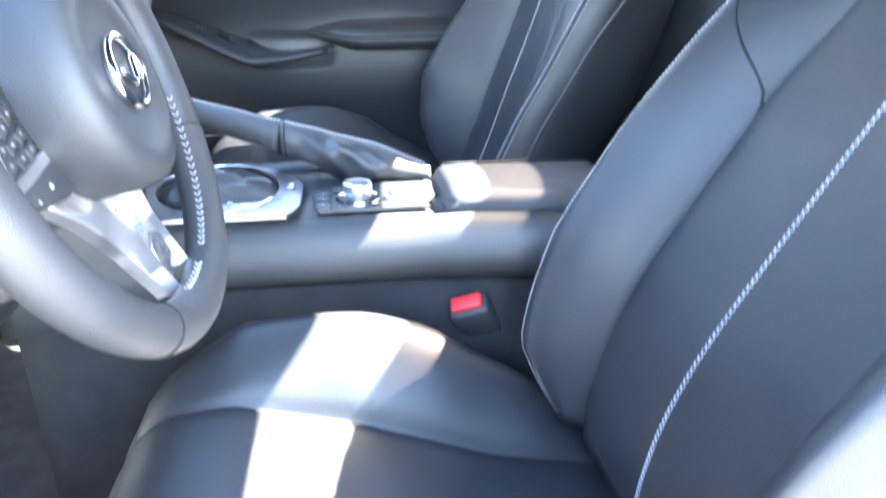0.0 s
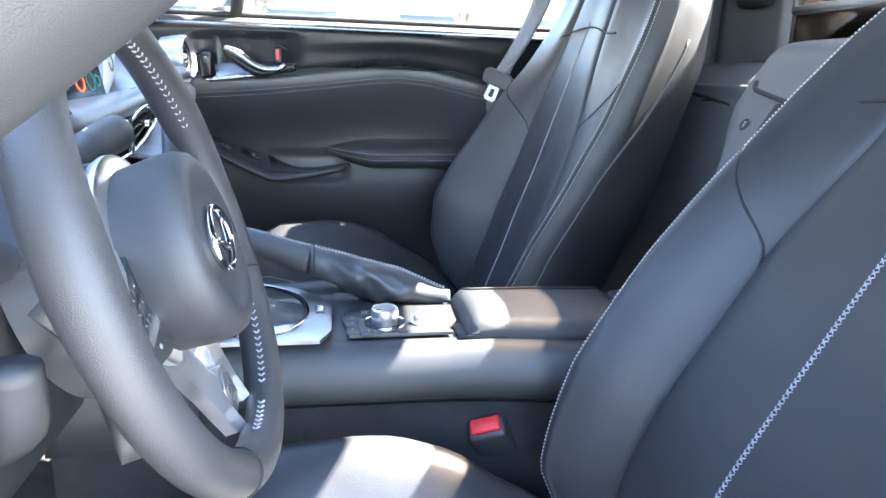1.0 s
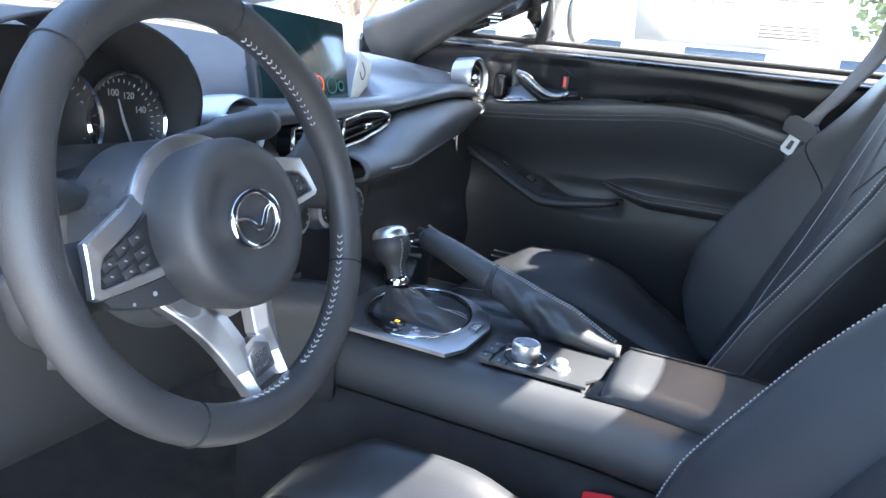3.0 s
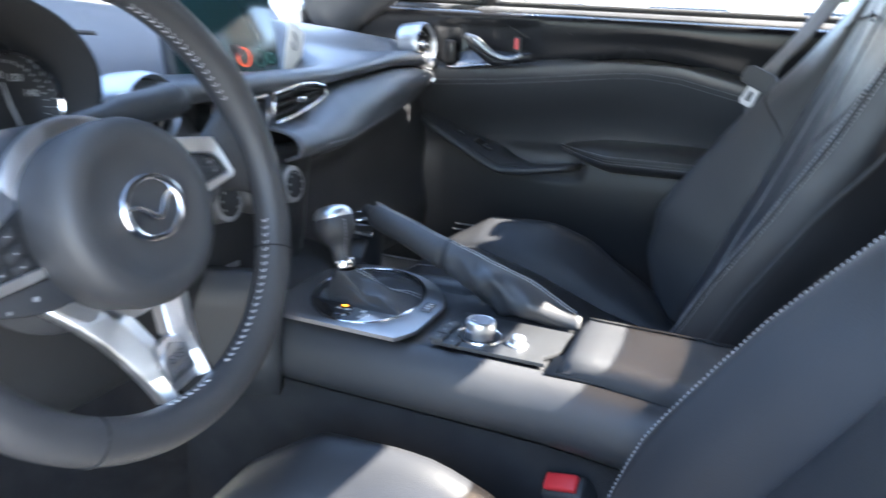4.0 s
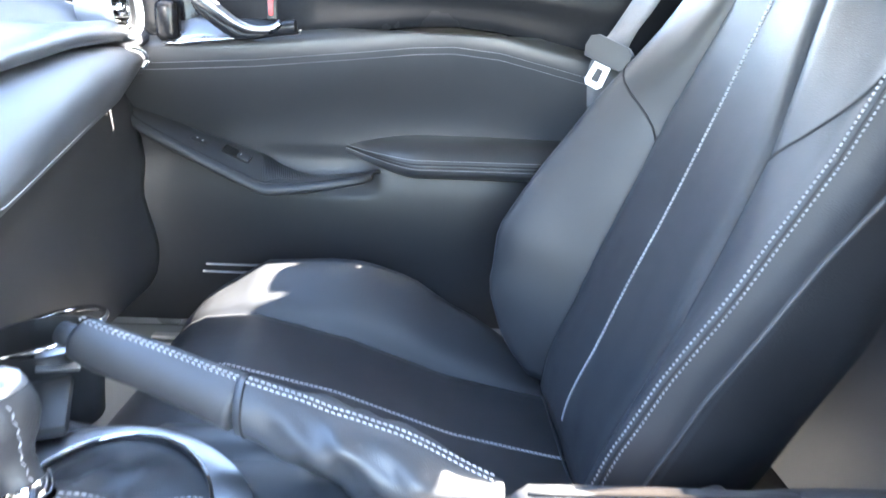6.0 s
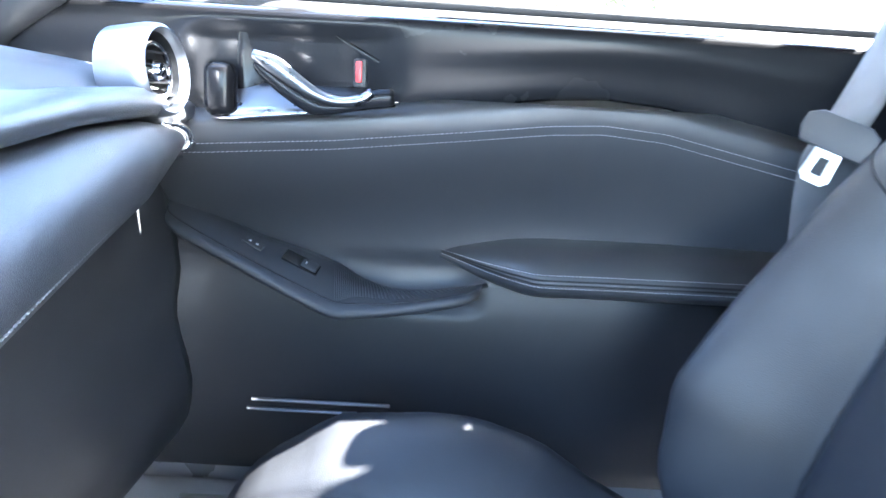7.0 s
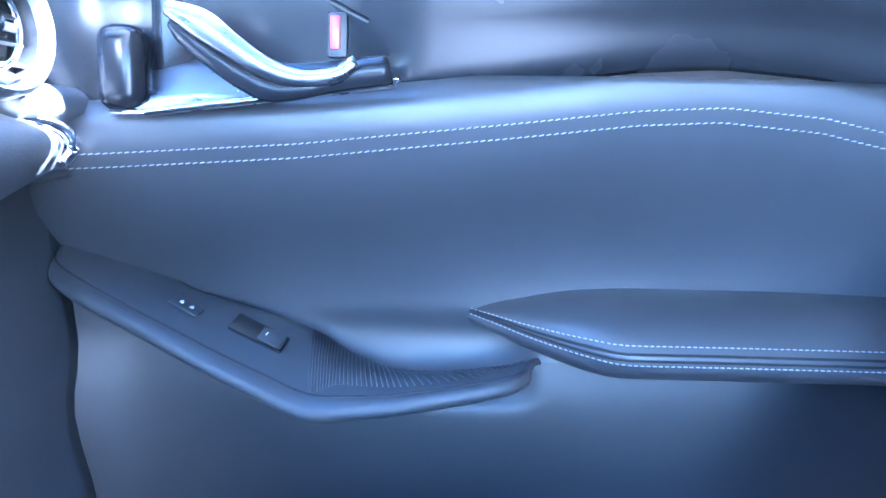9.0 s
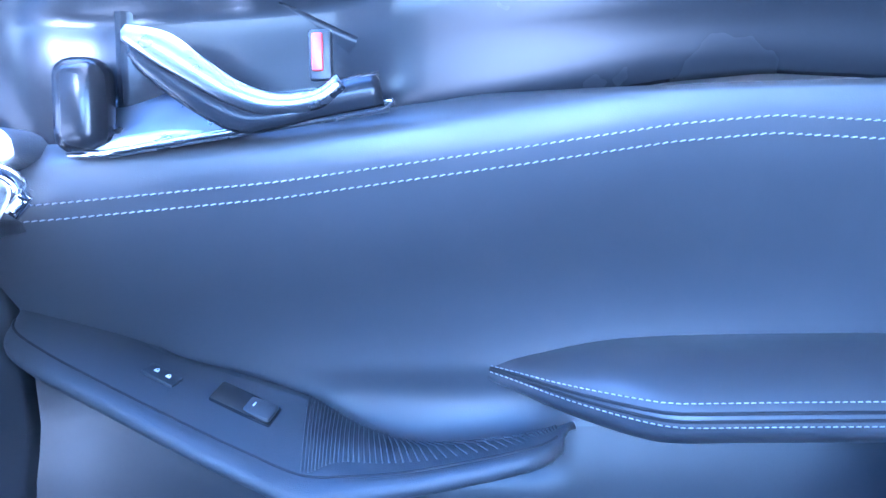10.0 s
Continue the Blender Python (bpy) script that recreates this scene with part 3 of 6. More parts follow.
        for x, r in ((0.074, 0.0017), (0.092, 0.0012)):
            put("mark", lathe("mark", [(r, 0), (r, 0.0004), (0.0002, 0.0004)], DIM, pose(side * x - 0.004, -0.0330, -0.0105), 12), lw, "pale round symbol")
    # double lower spoke: two faceted legs, open between them, that meet in a foot on the rim
    for side in (1, -1):
        leg = []
        for xa, xb, y, z in ((0.064, 0.026, -0.040, -0.026), (0.060, 0.023, -0.049, -0.022), (0.050, 0.017, -0.066, -0.017), (0.041, 0.0115, -0.083, -0.015), (0.034, 0.0065, -0.100, -0.0135), (0.0275, 0.0125, -0.1205, -0.0120), (0.0250, 0.0125, -0.1330, -0.0100), (0.0240, 0.0125, -0.1400, -0.0090)):
            leg.append([(side * lerp(xa, xb, u) - 0.004, y, z + dz) for u, dz in ((0.0, -0.012), (0.0, -0.0035), (0.05, -0.0025), (0.52, 0.0030), (0.58, 0.0030), (0.95, -0.0010), (1.0, -0.002), (1.0, -0.012))])
        lg = loft("lower_spoke", leg if side > 0 else leg[::-1], BRIGHT)
        smooth_by_angle(lg, 9)
        put("lower_spoke", lg, w, "satin silver lower spoke")
    put("spoke_foot", plate("spoke_foot", [(-0.021, -0.105), (-0.021, -0.139), (0.013, -0.139), (0.013, -0.105), (-0.004, -0.101)], 0.008, BRIGHT, pose(0, 0, -0.0130), 0.001), w, "satin silver foot of the spoke")
    pl = put("airbag_plate", plate("airbag_plate", [(-0.0165, -0.1115), (-0.0165, -0.1310), (0.0085, -0.1310), (0.0085, -0.1115), (-0.004, -0.1045)], 0.003, SILVER, pose(0, 0, -0.0110), 0.0008), w, "silver plate with raised lettering")
    put("lettering", text_mesh("lettering", "SRS", 0.0092, INK, pose(-0.004, -0.1165, -0.0107)), pl)
    put("lettering", text_mesh("lettering", "AIRBAG", 0.0058, INK, pose(-0.004, -0.1250, -0.0107)), pl)
    put("hub_ring", lathe("hub_ring", [(0.056, -0.015), (0.0670, -0.0165), (0.0700, -0.0185), (0.0706, -0.0215), (0.0690, -0.026), (0.060, -0.029)], BRIGHT, pose(-0.005, -0.009, 0), 64, caps=False), w, "bright ring round the airbag cover")
    put("hub_cover", lathe("hub_cover", [(0.058, -0.020), (0.0640, -0.022), (0.0665, -0.027), (0.070, -0.046), (0.073, -0.076), (0.068, -0.078)], COLLAR, pose(-0.004, -0.008, 0), 56, caps=False), w, "smooth dark grey collar behind the pad")
    put("hub_shell", lathe("hub_shell", [(0.02, -0.062), (0.045, -0.058), (0.058, -0.046), (0.056, -0.030)], HARD), w)
    return w


steering_wheel()


def steering_column():
    c = thing("steering_column", "black plastic steering column shroud with stalks", "steering column", at=(-0.24, 0.40, 0.66))
    ax = np.array((math.cos(radians(13)), 0, math.sin(radians(13))))
    rings = []
    for k, (hw, hh) in ((-0.19, (0.090, 0.058)), (-0.12, (0.086, 0.057)), (-0.090, (0.076, 0.056)), (-0.078, (0.066, 0.052)), (-0.074, (0.058, 0.046))):
        o = np.array((-0.150, 0.418, 0.715)) + ax * k
        rings.append([o + np.array((0, hw * np.sign(math.cos(a)) * abs(math.cos(a)) ** 0.6, hh * np.sign(math.sin(a)) * abs(math.sin(a)) ** 0.7)) for a in np.linspace(0, 2 * math.pi, 32, endpoint=False)])
    sh = part("shroud", loft("shroud", rings, HARD), c)
    for side, drop in ((1, 0.0), (-1, 0.040)):
        p = curve_points([(-0.225, 0.415 + side * 0.02, 0.764 - drop), (-0.222, 0.415 + side * 0.075, 0.7745 - drop), (-0.216, 0.415 + side * 0.140, 0.7830 - drop)], 12)
        st = part("stalk", tube("stalk", p, np.interp(range(13), [0, 5, 6, 11, 12], [0.007, 0.009, 0.0125, 0.0145, 0.010]), SOFT, 16), c, "black switch stalk")
        part("mark", tube("mark", [p[7], p[7] + 0.001 * ax], 0.0135, WHITE, 16), st, "fine white index line")
    # adjusting lever below the shroud
    part("lever", tube("lever", curve_points([(-0.225, 0.33, 0.63), (-0.20, 0.30, 0.66), (-0.195, 0.285, 0.70)], 10), np.linspace(0.010, 0.014, 11), SOFT, 12, flat=0.6), c)
    part("ignition_ring", lathe("ignition_ring", [(0.020, 0), (0.022, 0.004), (0.017, 0.006), (0.004, 0.004)], SILVER, facing((-0.235, 0.52, 0.685), (1, 0.1, 0.1))), c, "satin silver ring")


steering_column()


# ---- passenger door ----
def stitch_z(x):
    return float(np.interp(x, [-0.45, -0.30, -0.18, -0.05, 0.03, 0.08, 0.14, 0.255, 0.36, 0.6], [0.775, 0.784, 0.793, 0.808, 0.818, 0.821, 0.816, 0.791, 0.768, 0.74]))


def door_y(x, z):
    """The inner face of the padded door trim: a padded roll under the gloss strip, a hollow below it and a swelling at the bottom."""
    s = stitch_z(x)
    front = smoothstep(-0.20, -0.36, x) * smoothstep(0.62, 0.76, z)
    y = 1.452 - 0.035 * front
    roll = smoothstep(s - 0.14, s + 0.012, z)
    y -= (0.088 - 0.03 * front) * roll ** 1.35
    y += 0.020 * smoothstep(s + 0.018, s + 0.045, z)
    y -= 0.006 * smoothstep(0.66, 0.60, z)
    y += 0.075 * smoothstep(0.60, 0.26, z)
    # hand hollow behind the pull
    y += 0.009 * math.exp(-((x + 0.105) / 0.080) ** 8 - ((z - 0.634) / 0.032) ** 6)
    return y


def passenger_door():
    d = thing("door_1", "black leather-trimmed passenger door with chrome handle, closed", "car door", kind="structure", at=(-0.05, 1.45, 0.2))
    xs, zs = np.linspace(-0.62, 0.62, 260), np.linspace(0.22, 0.838, 150)
    trim = sheet("door_panel", [[(x, door_y(x, z), z if z < 0.80 else lerp(z, min(z, stitch_z(x) + 0.034), 1)) for z in zs] for x in xs], DOOR_LEATHER, 0.02)
    trim.materials.append(DOOR_LOWER)
    for f in trim.polygons:
        c = f.center
        if c.z < 0.612 + 0.52 * max(0.0, -0.174 - c.x) + 0.022 * smoothstep(-0.05, -0.02, c.x):
            f.material_index = 1
    panel = part("door_panel", trim, d, "padded black leather door trim")
    for off in (0.0, -0.0085):
        xx = np.linspace(-0.34, 0.5, 120)
        p = [(x, door_y(x, stitch_z(x) + off) - 0.0006, stitch_z(x) + off) for x in xx]
        part("stitching", stitches("stitching", p, DOOR_THREAD, 0.0045, 0.0033, 0.00048, normal=(0, -1, 0.2), slant=10), panel, "pale twin stitching")

    # two added silver ribs imitate streaks of sunlight low on the door
    for x0, x1, z in ((-0.285, -0.120, 0.477), (-0.292, -0.160, 0.463)):
        part("sun_streak_rib", tube("sun_streak_rib", [(x, door_y(x, z) - 0.003, z) for x in np.linspace(x0, x1, 16)], 0.0030, SILVER, 8, flat=0.7), d, "silver rib standing in for a sunlit streak")
    # gloss strip above the padding, bowed in section, falling to the window line
    rows = []
    for x in np.linspace(-0.62, 0.62, 110):
        lo = stitch_z(x) + 0.030
        hi = 0.913 - 0.01 * x
        prof = curve_points([(1.380, lo - 0.006), (1.374, lo + 0.004), (1.370, lerp(lo, hi, 0.35)), (1.366, lerp(lo, hi, 0.65)), (1.364, lerp(lo, hi, 0.88)), (1.374, hi - 0.003), (1.412, hi + 0.001)], 18)
        crease = 0.004 * math.exp(-((x - 0.12) / 0.22) ** 2)
        rows.append([(x, y - crease * math.exp(-((z - lerp(lo, hi, 0.62)) / 0.012) ** 2) + (0.012 * smoothstep(-0.11, -0.15, x) * smoothstep(-0.33, -0.28, x) if lo + 0.006 < z < hi - 0.022 else 0), z) for y, z in prof])
    part("gloss_strip", sheet("gloss_strip", rows, STRIP, 0.012), d, "gloss black upper door trim")
    sill = [[(x, y, 0.913 - 0.01 * x + h) for y, h in curve_points([(1.410, 0.000), (1.418, 0.009), (1.432, 0.012), (1.450, 0.010), (1.456, 0.0)], 10)] for x in np.linspace(-0.62, 0.66, 30)]
    part("window_ledge", sheet("window_ledge", sill, SOFT, 0.02), d, "soft black window ledge")
    part("window_seal", tube("window_seal", [(x, 1.436, 0.930 - 0.01 * x) for x in np.linspace(-0.5, 0.66, 12)], 0.006, BLACK_TRIM, 8), d)
    part("window_seal", tube("window_seal", [(x, 1.462, 0.928 - 0.01 * x) for x in np.linspace(-0.5, 0.66, 12)], 0.006, SILVER, 8), d, "bright outer window strip")

    # inner handle: bright blade sweeping down from its tip, with a bowl behind and a tray below
    part("handle_bowl", sheet("handle_bowl", [[(x, 1.376 + 0.012 * math.sin(math.pi * u) * math.sin(math.pi * v), lerp(0.830, 0.897 - 0.030 * smoothstep(0.45, 1, u), v)) for v in np.linspace(0, 1, 12)] for u, x in zip(np.linspace(0, 1, 24), np.linspace(-0.272, -0.118, 24))], STRIP, 0.004), d, "dark handle recess")

    def crescent(name, top, low, y, bulge, mat):
        t, l = (curve_points([(x, y, z) for x, z in k], 36) for k in (top, low))
        return sheet(name, [[lerp(p, q, v) + np.array((0, -bulge * math.sin(math.pi * v), 0)) for v in np.linspace(0, 1, 9)] for p, q in zip(t, l)], mat, 0.004)
    part("handle", crescent("handle", [(-0.2475, 0.8685), (-0.225, 0.865), (-0.208, 0.852), (-0.188, 0.838), (-0.168, 0.832), (-0.151, 0.834), (-0.139, 0.8405)], [(-0.2475, 0.8675), (-0.234, 0.856), (-0.214, 0.844), (-0.197, 0.835), (-0.177, 0.8285), (-0.151, 0.8305), (-0.138, 0.8395)], 1.343, 0.0022, HANDLE), d, "bright door pull blade")
    part("handle_lower", crescent("handle_lower", [(-0.2460, 0.862), (-0.234, 0.8552), (-0.214, 0.8432), (-0.197, 0.8342), (-0.177, 0.8277), (-0.151, 0.8297), (-0.138, 0.8400), (-0.120, 0.8430)], [(-0.2455, 0.860), (-0.240, 0.851), (-0.219, 0.834), (-0.204, 0.8245), (-0.194, 0.8200), (-0.178, 0.8210), (-0.150, 0.8255), (-0.118, 0.8305)], 1.347, 0.003, STRIP), d, "dark satin handle body")
    tray = []
    for x in np.linspace(-0.290, -0.118, 24):
        z0 = np.interp(x, [-0.290, -0.268, -0.200, -0.116], [0.8105, 0.8100, 0.8190, 0.8300])
        z1 = np.interp(x, [-0.290, -0.235, -0.205, -0.190, -0.116], [0.848, 0.848, 0.832, 0.826, 0.8335])
        tray.append([(x, 1.356 + 0.75 * (z1 - z0) * t, lerp(z0, z1, t)) for t in np.linspace(0, 1, 5)])
    part("handle_tray", sheet("handle_tray", tray, HANDLE, 0.004), d, "polished handle surround")
    part("tray_edge", tube("tray_edge", [(-0.290, 1.3575, 0.810), (-0.268, 1.3560, 0.8095), (-0.200, 1.353, 0.8185), (-0.122, 1.353, 0.8295), (-0.115, 1.355, 0.8325)], 0.0022, CHROME, 8), d, "chrome lower edge")
    lock = part("lock_tab", block("lock_tab", (0.012, 0.006, 0.026), HARD, Matrix.Translation((-0.152, 1.357, 0.857)), 0.002), d)
    part("lock_flag", block("lock_flag", (0.0056, 0.003, 0.019), RED, Matrix.Translation((-0.153, 1.3535, 0.858)), 0.0008), lock, "red lock flag")
    part("front_cap", block("front_cap", (0.030, 0.026, 0.052), STRIP, Matrix.Translation((-0.284, 1.364, 0.836)), 0.0110, 4), d)

    # arm pad: a long padded blade growing out of the panel
    rings = []
    for x in np.linspace(-0.082, 0.50, 60):
        g = smoothstep(-0.085, 0.045, x) ** 0.75
        back = door_y(x, 0.67) + 0.012
        p = lerp(0.004, 0.082, g)
        zc = float(np.interp(x, [-0.082, -0.03, 0.03, 0.10, 0.5], [0.671, 0.663, 0.657, 0.658, 0.661]))
        th = lerp(0.006, 0.030, g)
        sec = [(back, zc + th * 1.25), (back - p * 0.45, zc + th * 1.12), (back - p * 0.85, zc + th * 0.72), (back - p, zc + 0.004), (back - p * 0.97, zc - th * 0.25), (back - p * 0.72, zc - th * 0.62), (back - p * 0.3, zc - th * 0.85), (back, zc - th * 0.9)]
        rings.append([(x, y, z) for y, z in curve_points(sec, 24)])
    arm = part("arm_pad", loft("arm_pad", rings, DOOR_LEATHER), d, "padded leather door armrest")
    for j, k in ((9, 0.0), (12, 0.0)):
        line = [r[j] for r in rings[1:-4]]
        part("stitching", stitches("stitching", line, DOOR_THREAD, 0.0040, 0.0029, 0.00055, normal=(0, -1, 0.5)), arm, "pale twin stitching")
    part("seam", tube("seam", [r[10] for r in rings[1:-4]], 0.0011, SEAM, 6), arm)
    part("seam", tube("seam", [r[11] for r in rings[1:-4]], 0.0011, SEAM, 6), arm)

    # pull ledge with the switches
    L = curve_points([(-0.350, 1.396, 0.7190), (-0.346, 1.378, 0.7090), (-0.322, 1.368, 0.6960), (-0.281, 1.364, 0.6765), (-0.242, 1.362, 0.657), (-0.205, 1.362, 0.639), (-0.174, 1.363, 0.6255), (-0.150, 1.364, 0.6265), (-0.108, 1.368, 0.631), (-0.045, 1.380, 0.641), (-0.026, 1.398, 0.645)], 60)
    U = curve_points([(-0.348, 1.402, 0.7230), (-0.333, 1.416, 0.7190), (-0.306, 1.430, 0.7060), (-0.272, 1.432, 0.6870), (-0.236, 1.432, 0.6765), (-0.202, 1.432, 0.6660), (-0.178, 1.431, 0.6570), (-0.150, 1.425, 0.6430), (-0.110, 1.420, 0.6330), (-0.048, 1.422, 0.6375), (-0.016, 1.434, 0.6420)], 60)
    rows = []
    for a, b in zip(L, U):
        mid = [lerp(a, b, t) + np.array((0, 0, 0.004 * math.sin(math.pi * t))) for t in np.linspace(0, 1, 12)]
        lip = [a + np.array((0, 0.050, -0.015)), a + np.array((0, 0.016, -0.0135)), a + np.array((0, 0.004, -0.0115)), a + np.array((0, -0.0010, -0.0085)), a + np.array((0, -0.0022, -0.0050)), a + np.array((0, -0.0012, -0.0020))]
        rows.append(lip + mid)
    ledge = part("pull_ledge", sheet("pull_ledge", rows, SOFT, 0.004), d, "soft black pull ledge with window switches")
    part("seam", tube("seam", [lerp(a, b, 0.13) + np.array((0, 0, 0.0017)) for a, b in zip(L[3:-2], U[3:-2])], 0.0008, SEAM, 6), ledge)
    # ribbed grip
    def edge_at(k):
        i = min(int(k), 59)
        return lerp(L[i], L[i + 1], k - i), lerp(U[i], U[i + 1], k - i)
    for i in range(44):
        k = lerp(35.5, 58.0, i / 43)
        (a, _), (_, b) = edge_at(k + 0.9), edge_at(k - 0.9)
        q0, q1 = lerp(a, b, 0.14 + 0.16 * smoothstep(0, 12, i)), lerp(a, b, 0.985)
        part("rib", tube("rib", [q0 + np.array((0, 0, 0.0026)), lerp(q0, q1, 0.5) + np.array((0, 0, 0.0044)), q1 + np.array((0, 0, 0.0010))], 0.0006, SOFT, 5), ledge)

    def on_ledge(u, v):
        k = int(u * 60)
        a, b = L[k], U[k]
        c = lerp(a, b, v) + np.array((0, 0, 0.004 * math.sin(math.pi * v)))
        t = Vector(L[min(k + 3, 60)] - L[max(k - 3, 0)]).normalized()
        s = Vector(b - a).normalized()
        nrm = t.cross(s)
        nrm = -nrm if nrm.z < 0 else nrm
        s = nrm.cross(t)
        m = Matrix((t, s, nrm)).transposed().to_4x4()
        m.translation = Vector(c)
        return m
    m = on_ledge(0.345, 0.50) @ pose(0, 0, 0.0010)
    sw = part("lock_switch", block("lock_switch", (0.022, 0.013, 0.0030), HARD, m, 0.0015), ledge, "door lock switch")
    for dx in (-0.0040, 0.0040):
        part("mark", block("mark", (0.0026, 0.0018, 0.0005), WHITE, m @ pose(dx, -0.0006, 0.0016), 0), sw, "white padlock symbol")
        arc = [m @ Vector((dx + 0.0009 * math.cos(a), 0.0003 + 0.0014 * math.sin(a), 0.0018)) for a in np.linspace(0, math.pi, 9)]
        part("mark", tube("mark", [tuple(v) for v in arc], 0.0002, WHITE, 5), sw, "white padlock symbol")
    m = on_ledge(0.480, 0.55) @ pose(0, 0, 0.0012)
    part("switch_well", block("switch_well", (0.040, 0.019, 0.0032), GLOSS, m, 0.002), ledge)
    sw = part("window_switch", block("window_switch", (0.019, 0.016, 0.005), SOFT, m @ pose(0.009, 0, 0.0005, 0, -8, 0), 0.002), ledge, "window switch")
    part("mark", block("mark", (0.0008, 0.0034, 0.0006), WHITE, m @ pose(0.005, 0, 0.0030, 0, -8, 0), 0), sw, "white window symbol")
    # outer skin, so that the door is closed behind
    part("outer_skin", sheet("outer_skin", [[(x, y, z) for y, z in curve_points([(1.470, 0.935), (1.52, 0.85), (1.545, 0.65), (1.53, 0.4), (1.49, 0.2)], 12)] for x in np.linspace(-0.75, 0.68, 16)], PAINT_GREY, 0.02), d, "grey painted outer skin")
    # mirror and sail panel
    sail = curve_points([(-0.50, 1.436, 0.93), (-0.36, 1.432, 0.99), (-0.255, 1.425, 1.05)], 8)
    part("sail_panel", sheet("sail_panel", [[tuple(a), (a[0] + 0.035 + 0.03 * i / 8, a[1], max(0.93, a[2] - 0.02))] for i, a in enumerate(sail)], GLOSS, 0.012), d)
    part("quarter_post", tube("quarter_post", [(-0.238, 1.436, 0.925), (-0.215, 1.425, 1.02), (-0.190, 1.405, 1.11)], [0.016, 0.014, 0.013], BLACK_TRIM, 8, flat=0.7), d)


passenger_door()


def driver_door():
    """The driver's door, swung wide open ahead of the opening; unseen, added to shade the footwell."""
    d = thing("door_2", "black trimmed driver's door standing wide open", "car door", kind="structure", at=(-0.62, 0.0, 0.2))
    m = pose(-0.60, 0.03, 0, 0, 0, -70)

    def put(name, me, label):
        me.transform(m)
        part(name, me, d, label)
    put("door_panel", sheet("door_panel", [[(x, 0.05 + 0.03 * smoothstep(0.5, 0.3, z) - 0.03 * smoothstep(0.70, 0.80, z), z) for z in np.linspace(0.24, 0.90, 20)] for x in np.linspace(0, 1.08, 20)], LEATHER, 0.02), "padded black leather door trim")
    put("outer_skin", sheet("outer_skin", [[(x, y, z) for y, z in curve_points([(-0.01, 0.915), (-0.06, 0.80), (-0.085, 0.62), (-0.07, 0.4), (-0.03, 0.2)], 12)] for x in np.linspace(0, 1.10, 12)], PAINT_GREY, 0.02), "grey painted outer skin")
    put("window_ledge", block("window_ledge", (1.08, 0.08, 0.03), SOFT, Matrix.Translation((0.54, 0.02, 0.912)), 0.01, 3), "soft black window ledge")


driver_door()


# ---- seat belt on the passenger side ----
def seat_belt():
    b = thing("seat_belt", "grey seat belt hanging with its metal tongue", "seat belt", at=(0.38, 1.35, 1.0))
    c = curve_points([(0.372, 1.372, 1.035), (0.362, 1.364, 0.985), (0.332, 1.345, 0.925), (0.293, 1.316, 0.868), (0.268, 1.300, 0.835), (0.266, 1.312, 0.80), (0.285, 1.345, 0.70), (0.30, 1.375, 0.56), (0.31, 1.39, 0.40)], 50)
    rows = [[p + np.array((0.020 * v, -0.003 - 0.012 * v, 0.013 * v)) for v in (-1, -0.5, 0, 0.5, 1)] for p in c]
    part("strap", sheet("strap", rows, WEBBING, 0.0016), b, "grey woven strap")
    m = facing((0.262, 1.292, 0.826), (-0.55, -0.80, 0.15), (0.42, 0, 0.9))
    part("tongue_grip", plate("tongue_grip", [(-0.031, -0.004), (-0.026, -0.016), (0.026, -0.016), (0.031, -0.004), (0.030, 0.008), (0.020, 0.014), (-0.020, 0.014), (-0.030, 0.008)], 0.012, SOFT, m @ pose(0, 0, 0.006), 0.003), b, "black plastic tongue grip")
    out = [(-0.011, -0.014), (-0.0125, -0.040), (-0.008, -0.045), (0.008, -0.045), (0.0125, -0.040), (0.011, -0.014)]
    inn = [(-0.004, -0.022), (-0.005, -0.036), (-0.004, -0.0375), (0.004, -0.0375), (0.005, -0.036), (0.004, -0.022)]
    part("tongue", ring_plate("tongue", out, inn, 0.003, BRIGHT, m @ pose(0, 0, 0.002)), b, "bright metal tongue")
    part("guide", block("guide", (0.06, 0.03, 0.05), SOFT, Matrix.Translation((0.385, 1.385, 1.035)) @ pose(0, 0, 0, 0, 25, 20), 0.01, 3), b, "black belt guide")


seat_belt()


def buckle():
    b = thing("seat_belt_buckle", "black seat belt buckle with red release button beside the driver's cushion", "seat belt buckle", at=(0.13, 0.668, 0.33))
    m = facing((0.121, 0.676, 0.438), (-0.42, -0.50, 0.76), (-0.3, 0.2, 1))
    part("housing", block("housing", (0.046, 0.027, 0.085), SOFT, m @ pose(0, 0, -0.046), 0.006, 3), b)
    part("release_button", block("release_button", (0.036, 0.018, 0.008), RED, m @ pose(0, 0.001, -0.001), 0.003, 3), b, "red release button")
    part("stem", tube("stem", [m @ Vector((0, 0, -0.085)), (0.15, 0.67, 0.26)], 0.012, HARD, 8), b)


buckle()


# ---- dashboard ----
def band_upper(y):
    return np.array((np.interp(y, [0.60, 0.87, 1.12, 1.25, 1.335], [-0.262, -0.270, -0.288, -0.302, -0.318]), y, np.interp(y, [0.60, 0.87, 1.12, 1.25, 1.335], [0.765, 0.779, 0.803, 0.806, 0.797]), ))


def pad_upper(y):
    """The padded band's own upper edge, which dips to a point under the slot vents."""
    p = band_upper(y)
    p[2] -= float(np.interp(y, [0.60, 0.80, 0.88, 0.92], [0.034, 0.030, 0.004, 0.0]))
    return p


